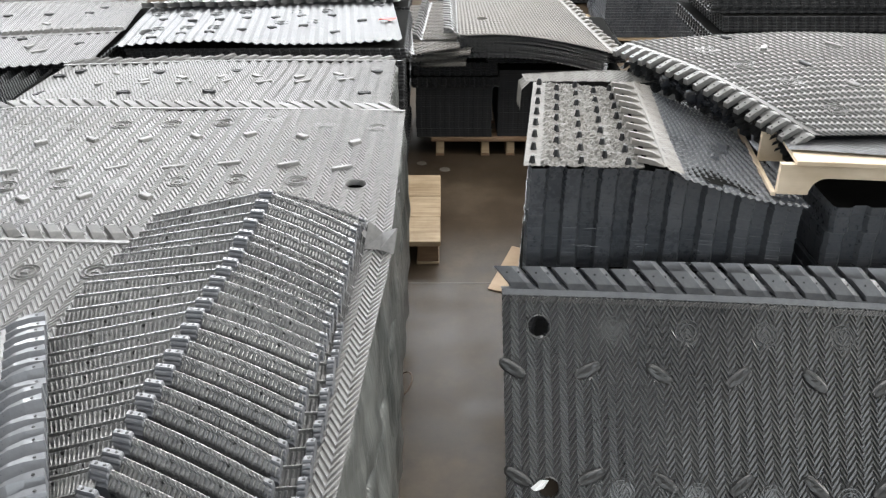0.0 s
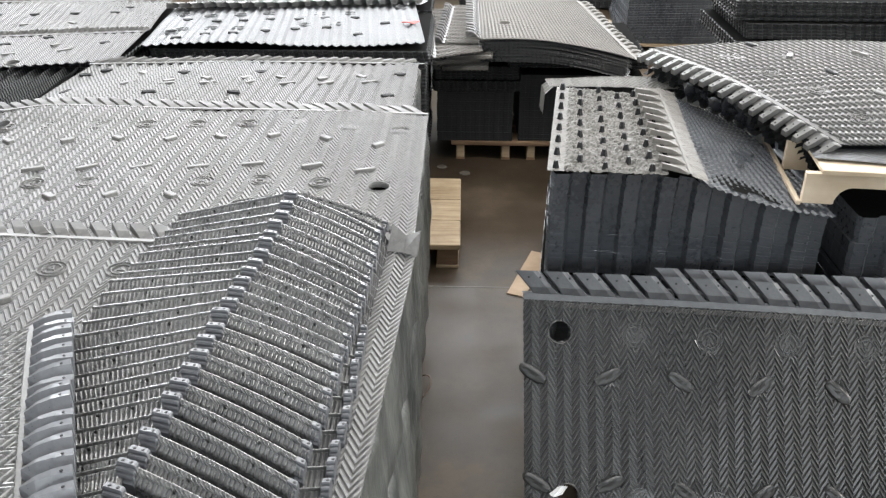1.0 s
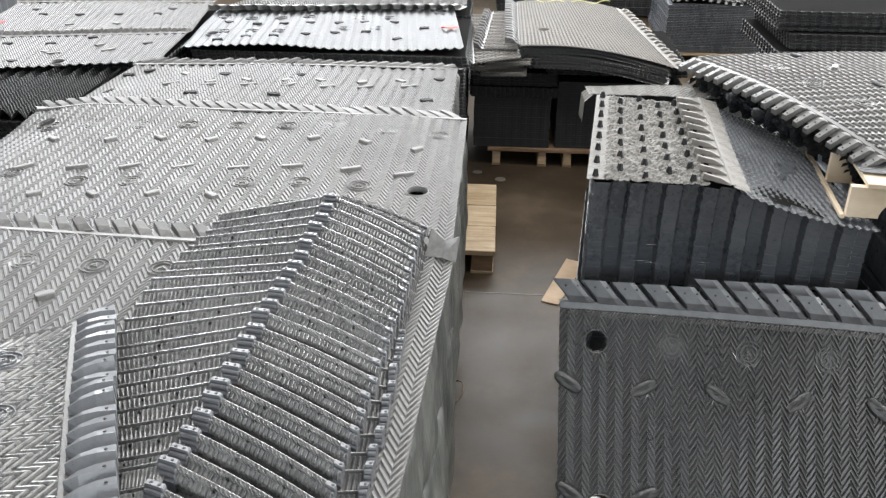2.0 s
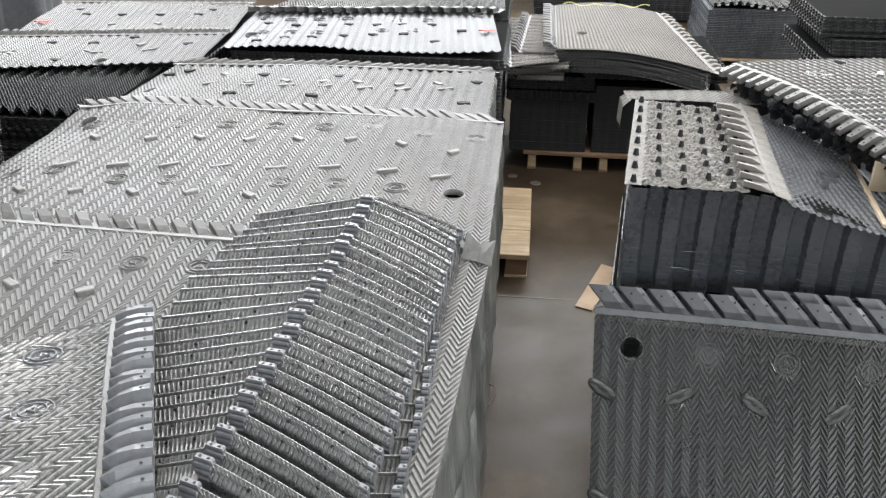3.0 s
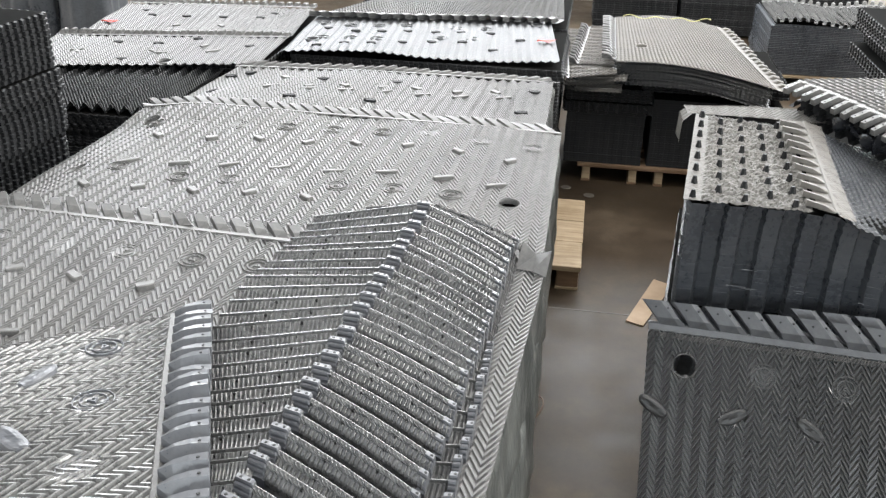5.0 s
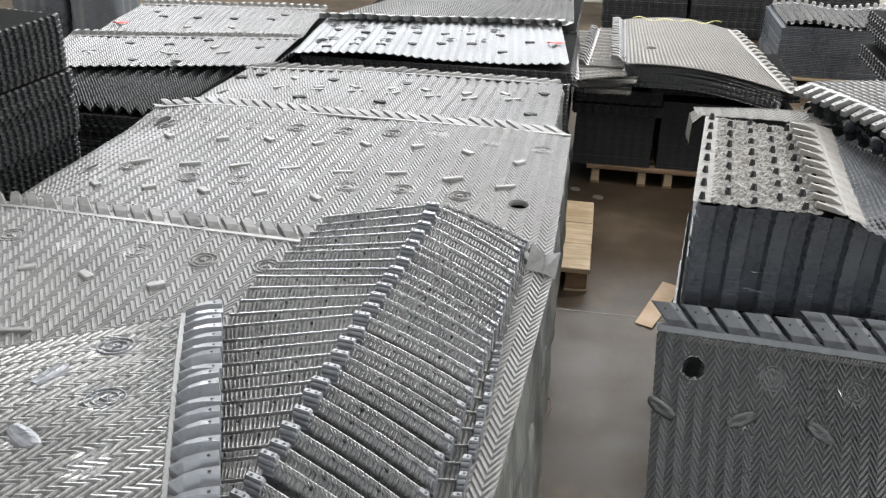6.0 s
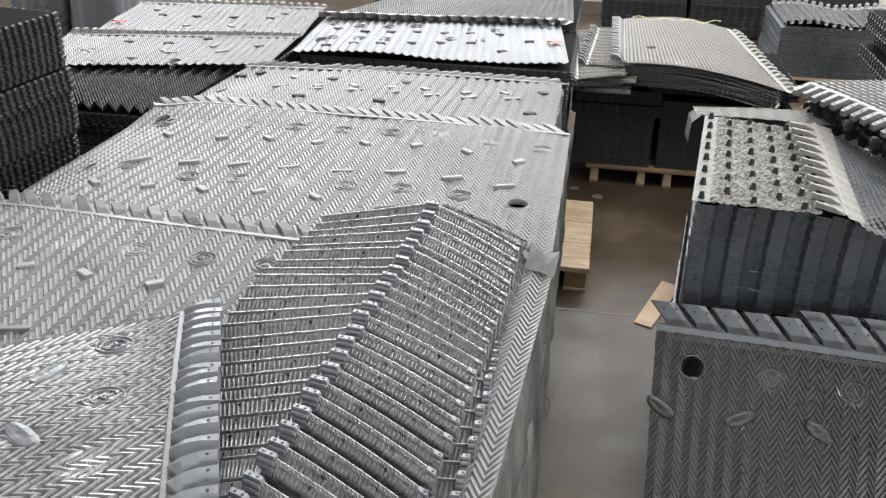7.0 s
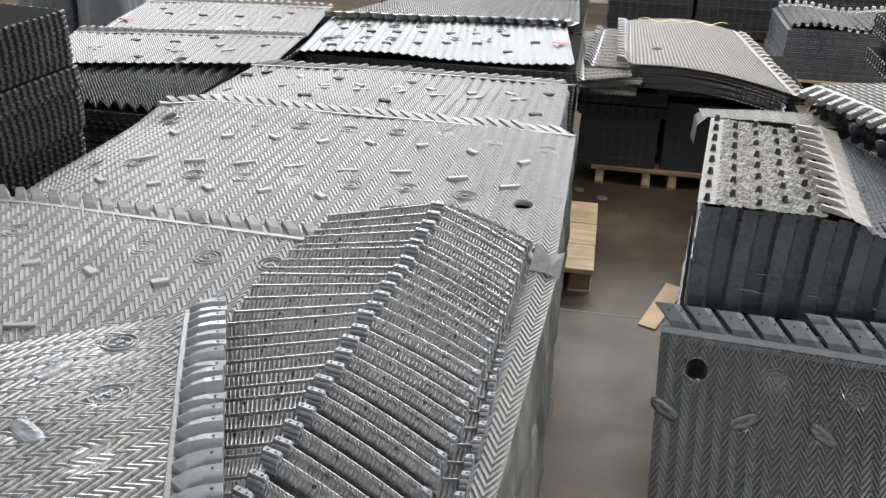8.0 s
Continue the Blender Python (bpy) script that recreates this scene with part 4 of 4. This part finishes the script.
def studded_sheet():
    top = thing("studded_sheet", "sandy grey plastic sheet with rows of dark studs", "plastic sheet")
    surf = patch((0.235, 2.40, 0.925), (0.585, 2.38, 0.926), (0.335, 3.19, 0.93), (0.64, 3.1, 0.93))
    rng = np.random.RandomState(5)
    nu, nv = 60, 130
    S, T = np.meshgrid(np.linspace(0, 1, nu), np.linspace(0, 1, nv), indexing="ij")
    P, A, B, N = frame_at(surf, S, T)
    h = rng.normal(0, 0.0022, S.shape) + 0.006 * (np.abs(np.sin(S * 22)) * np.abs(np.sin(T * 40)))
    h[S < 0.14] *= 0.25
    P = P + N * h[..., None]
    idx = np.arange(nu * nv).reshape(nu, nv)
    q = np.stack([idx[:-1, :-1], idx[1:, :-1], idx[1:, 1:], idx[:-1, 1:]], -1).reshape(-1, 4)
    part("panel", mesh("panel", P.reshape(-1, 3), q, PVC_SAND), top)
    n = 6
    v, f = [], []
    for i in range(n):
        w = 2 * math.pi * i / n
        v += [(0.011 * math.cos(w), 0.011 * math.sin(w), 0), (0.006 * math.cos(w), 0.006 * math.sin(w), 0.022)]
    f = [(2 * i, 2 * ((i + 1) % n), 2 * ((i + 1) % n) + 1, 2 * i + 1) for i in range(n)] + [tuple(2 * i + 1 for i in range(n))]
    stud = mesh("stud", v, f, PVC_BLACK)
    for i, s in enumerate((0.07, 0.27, 0.48, 0.68, 0.87)):
        for j in range(8):
            t = 0.03 + j * 0.134 + (0.067 if i % 2 else 0)
            if t < 0.99:
                stand_on(part("stud", stud, top), surf, s, t, 0.001, rng.uniform(0, 60))
    return top


studded_sheet()
s_g = patch((1.10, 2.385, 0.795), (0.95, 3.14, 0.86), (0.675, 2.39, 0.90), (0.71, 3.08, 0.945), lambda s, t: -0.015 * np.sin(np.pi * t))
fill_sheet("black perforated fill sheet sloping down with a toothed edge", s_g, PVC_BLUE, half=0.014, zig=0.006, pitch=0.02, depth=0.005, flute=0.001, bosses=[(0.6, 0.55), (0.45, 0.4)], tabs=[(0.35, 0.5), (0.5, 0.3)], seed=40)
s_c = patch((0.705, 2.385, 0.902), (0.735, 3.06, 0.952), (0.655, 2.39, 0.918), (0.685, 3.07, 0.962))
fill_sheet("pale toothed edge strip between studded and black sheet", s_c, PVC_BROWN, combs=[(1, dict(kind="blade", pitch=0.062, reach=0.085, height=0.016, slant=0.0, band=0.008, droop=0.1, jitter=2))], half=0.03, depth=0.001, flute=0.0005, seed=43)
s_b = patch((0.31, 3.21, 0.925), (1.0, 3.12, 0.945), (0.30, 3.30, 0.93), (1.0, 3.26, 0.955))
fill_sheet("dusty light grey sheet lying behind the studs", s_b, PVC_SAND, half=0.03, depth=0.002, flute=0.001, seed=41)
sheet_stack("dark stack behind the studded one", [(0.42, 1.3, 3.24, 3.75, 0.02, 0.73)], PVC_BLACK, layer=0.016)

# thin glossy slivers added as glints of torn film on that stack's front
torn = thing("torn_film", "thin slivers standing in for glints of torn stretch film on a dark stack", "film")
for k in range(16):
    rng = random.Random(300 + k)
    x, z, ln = rng.uniform(0.30, 1.02), rng.choice((0.47, 0.52, 0.58, 0.66, 0.72)) + rng.uniform(-0.02, 0.02), rng.uniform(0.012, 0.06)
    y = 2.4035 + 0.002 * rng.random()
    n = 8
    v = [(x + ln * i / n, y + dy - 0.0015 * math.sin(i * 1.3 + k), z + dz * (1 - (i / n) ** 2) + 0.0004 * math.sin(i * 0.9 + k)) for dy, dz in ((0, 0), (-0.002, 0.0012), (0, 0.0024)) for i in range(n + 1)]
    part("shred", mesh("shred", v, [(r * (n + 1) + i, r * (n + 1) + i + 1, (r + 1) * (n + 1) + i + 1, (r + 1) * (n + 1) + i) for r in range(2) for i in range(n)], GLINT), torn)

# plywood pallet that carries the big arched sheet
def crate():
    top = thing("plywood_pallet", "new pale plywood pallet with arched fork openings", "pallet")
    part("deck_board", box_data("deck_board", (0.925, 2.43, 0.925), (1.75, 3.0, 0.94), WOOD_NEW, 0.002), top)
    for y in (2.44, 2.7, 2.95):
        pts, xs = [], [0.9, 0.96]
        prof = [(0.885, 0.83), (0.975, 0.83)]
        n = 8
        x0, x1 = 0.975, 1.5
        for k in range(n + 1):
            w = math.pi * 0.5 * k / n
            prof.append((x0 + 0.05 * (1 - math.cos(w)), 0.83 + 0.055 * math.sin(w)))
        for k in range(n + 1):
            w = math.pi * 0.5 * (1 - k / n)
            prof.append((x1 - 0.05 * (1 - math.cos(w)), 0.83 + 0.055 * math.sin(w)))
        prof += [(1.72, 0.83), (1.72, 0.924), (0.885, 0.924)]
        m = len(prof)
        v = [(x, y, z) for x, z in prof] + [(x, y + 0.022, z) for x, z in prof]
        f = [tuple(range(m)), tuple(range(2 * m - 1, m - 1, -1))] + [(i, i + m, (i + 1) % m + m, (i + 1) % m) for i in range(m)]
        part("side_board", mesh("side_board", v, f, WOOD_NEW), top)
    part("end_strip", box_data("end_strip", (0.870, 2.44, 0.822), (0.884, 2.98, 0.836), WOOD_NEW, 0.002), top)
    top.matrix_basis = pose(0.978, 2.412, 0, 0, 0, -6) @ pose(-0.87, -2.44, 0)
    return top


crate()
s_h = patch((2.1, 2.50, 0.945), (2.1, 3.40, 1.0), (1.146, 2.545, 0.96), (0.70, 3.31, 1.04), lambda s, t: 0.05 * np.sin(np.pi * t) * (0.4 + 0.6 * s) + 0.03 * np.sin(np.pi * s))
fill_sheet("large pale grey fill sheet arched over a pallet, toothed edge", s_h, PVC_PALE, combs=[(1, dict(kind="box", pitch=0.047, reach=0.080, height=0.022, slant=0.0, band=0.016, droop=0.25, jitter=2, eyelets=((0.32, 0.5, 1.0), (0.32, 0.85, 1.0))))],
           half=0.02, zig=0.016, pitch=0.022, depth=0.005, flute=0.002, bosses=[(0.798, 0.877), (0.598, 0.871), (0.175, 0.834), (0.408, 0.832)], tabs=[(0.76, 0.735), (0.353, 0.681)], slots=[(0.952, 0.756), (0.56, 0.713)], fins=[(0.78, 0.531)], seed=42)
for k in range(4):
    dz = 0.022 * (k + 1)
    s_k = patch((2.1, 2.56, 0.94 - dz), (2.1, 3.38, 1.0 - dz), (1.17 + 0.01 * k, 2.57, 0.965 - dz), (0.75 + 0.015 * k, 3.29, 1.03 - dz), lambda s, t: 0.05 * np.sin(np.pi * t) * (0.4 + 0.6 * s) + 0.03 * np.sin(np.pi * s))
    fill_sheet("dark fill sheet under the arched one", s_k, PVC_BLACK, combs=[(1, dict(tooth=0.062, reach=0.07, height=0.03, slant=0.0, droop=0.5))], half=0.03, seed=50 + k, group="nested fill sheets")

# ---- sheets leaning at the front of that stack ----
def leaning_patch(dx, dy, dz):
    a = radians(33)
    ln, z1 = 0.727, 0.598 + dz
    oy, oz = -ln * math.sin(a), -ln * math.cos(a)
    left, right = (0.172 + dx, 2.215 + dy, z1), (1.50 + dx, 2.10 + dy, z1)
    return patch((left[0] + 0.012, left[1] + oy, z1 + oz), (right[0] + 0.012, right[1] + oy, z1 + oz), left, right, lambda s, t: 0.008 * np.sin(np.pi * s))


s_j = leaning_patch(0, 0, 0)
# teeth take a paler copy of the panel's plastic, as if catching light
fill_sheet("black herringbone fill sheet leaning upright, toothed top", s_j, PVC_DARK, combs=[(1, dict(mat=PVC_LIT_TEETH, kind="plate", pitch=0.083, reach=0.066, height=0.024, slant=-0.70, phase=0.36, web=0.08, band=0.016, jitter=1, eyelets=((0.3, 0.72, 0.75), (0.7, 0.72, 0.92))))],
           bosses=[(0.235, 0.878), (0.394, 0.875), (0.555, 0.877), (0.715, 0.883), (0.875, 0.883), (0.245, 0.246), (0.401, 0.249), (0.556, 0.257), (0.713, 0.264)],
           tabs=[(0.02, 0.708), (0.179, 0.71), (0.331, 0.707), (0.495, 0.708), (0.653, 0.709), (0.795, 0.703), (0.026, 0.286), (0.181, 0.299), (0.335, 0.291), (0.493, 0.296), (0.644, 0.308), (0.785, 0.317)],
           holes=[(0.078, 0.875), (0.09, 0.243)], zig=0.038, depth=0.0085, flute=0.0035, seed=60)
for k in range(5):
    fill_sheet("black fill sheet standing behind the leaning one", leaning_patch(0.004 * k + (0.40 if k > 2 else 0), 0.011 * (k + 1), -0.006 * k + (0.012 if k > 2 else -0.004)), PVC_DARK,
               combs=[(1, dict(mat=PVC_LIT_TEETH, kind="plate", pitch=0.083, reach=0.064, height=0.018, slant=-0.70, phase=0.36, web=0.08, band=0.016, jitter=1))], half=0.03, holes=[(0.078 - 0.003 * k, 0.875), (0.09 - 0.003 * k, 0.243)] if k < 3 else [], rims=False, seed=61 + k, group="leaning fill sheets")

# ---- far right ----
sheet_stack("dark stack of shrink-wrapped sheets near the back", [(1.25, 2.3, 6.9, 7.7, 0.13, 0.5)], PVC_BLUE, layer=0.012, flute=0.08, depth=0.002)
pallet("pale wooden pallet under a shrink-wrapped stack", 1.22, 2.3, 6.88, 7.7, 0, 0.125, [(6.88 + k * 0.14, 6.99 + k * 0.14) for k in range(6)], (1.25, 1.7, 2.2), (6.9, 7.3, 7.6), WOOD_OLD, WOOD_DARK)
sheet_stack("untidy heap of black sheet packs", [(1.5, 2.6, 4.5, 5.3, 0.02, 0.7), (1.36, 2.6, 4.48, 5.2, 0.705, 0.78), (1.42, 2.5, 4.5, 5.2, 0.785, 0.86), (1.36, 2.6, 4.55, 5.2, 0.865, 0.96)], PVC_BLACK, layer=0.014, flute=0.05, depth=0.007, jitter=0.005)
for x in (-0.05, 0.75, 1.6):
    sheet_stack("tall black stack of sheets against the back wall", [(x, x + 0.76, 8.6, 9.4, 0.02, 1.2)], PVC_BLACK, layer=0.02, flute=0.08)

# ---- small things ----
card = thing("cardboard_piece", "torn brown cardboard sheet on the floor", "cardboard")
part("sheet", mesh("sheet", [(0.19, 3.25, 0.002), (0.26, 3.22, 0.002), (0.40, 3.6, 0.002), (0.32, 3.64, 0.002), (0.19, 3.25, 0.006), (0.26, 3.22, 0.007), (0.40, 3.6, 0.006), (0.32, 3.64, 0.006)],
     [(3, 2, 1, 0), (4, 5, 6, 7), (0, 1, 5, 4), (1, 2, 6, 5), (2, 3, 7, 6), (3, 0, 4, 7)], CARD), card)
tagged(new("wire_loop", tube_data("wire_loop", [(-0.15 + 0.04 * math.sin(w), 2.57 + 0.07 * math.cos(w), 0.006 + 0.03 * abs(math.sin(w))) for w in np.linspace(0, 3.0, 14)], 0.003, RUST)),
       "thin rusty wire curled on the floor", "wire")
tagged(new("yellow_strap", tube_data("yellow_strap", [(0.12 + 0.012 * k, 5.5 + 0.015 * math.sin(k * 0.35), 0.785 + 0.008 * math.sin(k * 0.5)) for k in range(44)], 0.003, YELLOW)),
       "yellow plastic strap lying over a sheet", "strap")


def scrap(name, label, category, surf, s, t, size, mat, turn, lift=0.012):
    rng = random.Random(7)
    n = 9
    v = [(size * rng.uniform(0.5, 1.0) * math.cos(2 * math.pi * i / n), 0.35 * size * rng.uniform(0.5, 1.0) * math.sin(2 * math.pi * i / n), rng.uniform(0, 0.012)) for i in range(n)]
    v += [(x, y, z - 0.002) for x, y, z in v]
    f = [tuple(range(n)), tuple(range(2 * n - 1, n - 1, -1))] + [(i + n, (i + 1) % n + n, (i + 1) % n, i) for i in range(n)]
    return tagged(stand_on(new(name, mesh(name, v, f, mat)), surf, s, t, lift, turn), label, category)


scrap("red_tape", "scrap of red plastic tape on a pale sheet", "tape", s_a4, 0.964, 0.403, 0.075, RED, 5)
scrap("red_tape", "scrap of red plastic tape by a toothed edge", "tape", s_l2, 0.072, 0.249, 0.07, RED, 10)
scrap("torn_film", "torn scrap of pale plastic film in a hole", "film", s_j, 0.072, 0.262, 0.042, WHITE, 30)


def ribbed_band(surf, t0, t1, mat, parent):
    n = int(surf.width / 0.0042)
    i = np.arange(n + 1)
    rows = []
    for t, f, sh in ((t0, 0.0, 0.0), (t0 + (t1 - t0) * 0.1, 1.0, 0.0), (t0 + (t1 - t0) * 0.9, 1.0, 1.5), (t1, 0.0, 1.5)):
        s = np.clip((i + sh) / n, 0, 1)
        p, a, b, nn = frame_at(surf, s, np.full(n + 1, t))
        rows.append(p + nn * (0.007 + 0.0035 * f * (i % 2))[:, None])
    m = n + 1
    faces = [(r * m + k, r * m + k + 1, (r + 1) * m + k + 1, (r + 1) * m + k) for r in range(3) for k in range(n)]
    return part("ribbed_band", mesh("ribbed_band", np.concatenate(rows), faces, mat), parent)


for ob in [o for o in bpy.data.objects if o.get("label", "").startswith("black herringbone fill sheet leaning")]:
    ribbed_band(s_j, 0.972, 0.992, PVC_GREY, ob)

# sheet with teeth on the far shrink-wrapped stack
s_i = patch((1.28, 6.95, 0.508), (2.28, 6.95, 0.512), (1.28, 7.6, 0.515), (2.28, 7.6, 0.515), lambda s, t: 0.015 * np.sin(9 * s))
fill_sheet("dark fill sheet with pale teeth on a far stack", s_i, PVC_DARK, combs=[(1, dict(tooth=0.06, reach=0.05, height=0.03, slant=0.2, mat=PVC_PALE)), (-1, dict(tooth=0.06, reach=0.05, height=0.03, slant=0.2))], flute=0.006, half=0.03, seed=70)


def wrapped_bundle(label, x, y, z0, z1, r, mat, seed):
    """A tall pack in black plastic film: a lumpy upright body with folds."""
    rng = np.random.RandomState(seed)
    ph = rng.uniform(0, 6.3, 6)
    na, nz = 40, 24
    v = []
    for j in range(nz + 1):
        h = j / nz
        for i in range(na):
            w = 2 * math.pi * i / na
            sq = 1 / max(abs(math.cos(w)), abs(math.sin(w))) ** 0.55
            rr = r * sq * (1 + 0.06 * math.sin(5 * w + 4 * h + ph[0]) + 0.05 * math.sin(11 * w - 7 * h + ph[1]) + 0.04 * math.sin(9 * h + ph[2]))
            v.append((x + rr * math.cos(w), y + rr * math.sin(w), z0 + (z1 - z0) * h))
    f = [(j * na + i, j * na + (i + 1) % na, (j + 1) * na + (i + 1) % na, (j + 1) * na + i) for j in range(nz) for i in range(na)] + [tuple(nz * na + i for i in range(na))]
    return tagged(new("wrapped_column", mesh("wrapped_column", v, f, mat, True)), label, "wrapped column", "film-wrapped columns")


for k, (x, y, z, r) in enumerate(((-3.98, 5.9, 1.3, 0.2), (-3.56, 5.9, 1.25, 0.2))):
    wrapped_bundle("tall upright pack wrapped in glossy black plastic film", x, y, 0.0, z, r, PVC_BLUE, k)

# dark board between the plywood pallet and the arched sheet
s_k = patch((1.03, 2.47, 0.949), (1.86, 2.31, 0.949), (1.09, 2.95, 0.949), (1.95, 2.80, 0.949))
fill_sheet("smooth dark grey sheet on the plywood pallet", s_k, PVC_BLACK, half=0.05, depth=0.0006, flute=0.0003, seed=71)


def film_drape(label, a, b, drop, folds, mat, seed):
    """Black film hanging in sharp folds below an edge that runs from a to b."""
    rng = np.random.RandomState(seed)
    a, b = np.array(a), np.array(b)
    side = np.cross((b - a) / np.linalg.norm(b - a), (0, 0, 1.0))
    nu, nv = folds * 6, 12
    lens = drop * (0.7 + 0.3 * np.sin(np.linspace(0, 9, nu + 1) + seed) + rng.uniform(-0.12, 0.12, nu + 1))
    verts = []
    for i in range(nu + 1):
        f = i / nu
        for j in range(nv + 1):
            h = j / nv
            fold = (abs((i / 6) % 1 * 2 - 1) - 0.5) * (0.012 + 0.022 * h) + 0.012 * math.sin(f * 11 + 2 * h + seed)
            p = a + (b - a) * f + side * (fold + 0.035 * h * h) + np.array([0, 0, -lens[i] * h + 0.006 * math.sin(7 * h + i)])
            verts.append(p)
    n = nv + 1
    faces = [(i * n + j, (i + 1) * n + j, (i + 1) * n + j + 1, i * n + j + 1) for i in range(nu) for j in range(nv)]
    m = len(verts)
    verts += [p - side * 0.002 for p in verts]
    faces += [tuple(q + m for q in f[::-1]) for f in faces]
    return tagged(new("draped_film", mesh("draped_film", verts, faces, mat)), label, "film")


GLOSS = pvc("glossy_black_film", (0.010, 0.011, 0.014), (0.03, 0.032, 0.037), 0.3, 0.16, 0.6)
film_drape("glossy black plastic film hanging in folds under a toothed edge", (1.08, 2.62, 0.955), (0.80, 3.06, 1.005), 0.085, 11, GLOSS, 3)
film_drape("glossy black plastic film hanging in folds under a toothed edge", (0.90, 2.86, 0.96), (0.77, 3.08, 0.99), 0.055, 6, GLOSS, 5)
# loose flap of the light sheet
flap = thing("torn_sheet_flap", "torn light grey end of a plastic sheet hanging down", "plastic sheet")
v, f = [], []
for i in range(9):
    x = 0.29 + 0.004 * math.sin(i * 2.1)
    y = 3.19 + 0.012 * i
    v += [(x + 0.03, y, 0.928), (x, y - 0.005, 0.90 + 0.004 * (i % 3)), (x - 0.004, y - 0.008, 0.82 + 0.02 * ((i * 5) % 4) / 3)]
f = [(3 * i + k, 3 * i + 3 + k, 3 * i + 4 + k, 3 * i + 1 + k) for i in range(8) for k in range(2)]
part("flap", mesh("flap", v, f, PVC_SAND), flap)
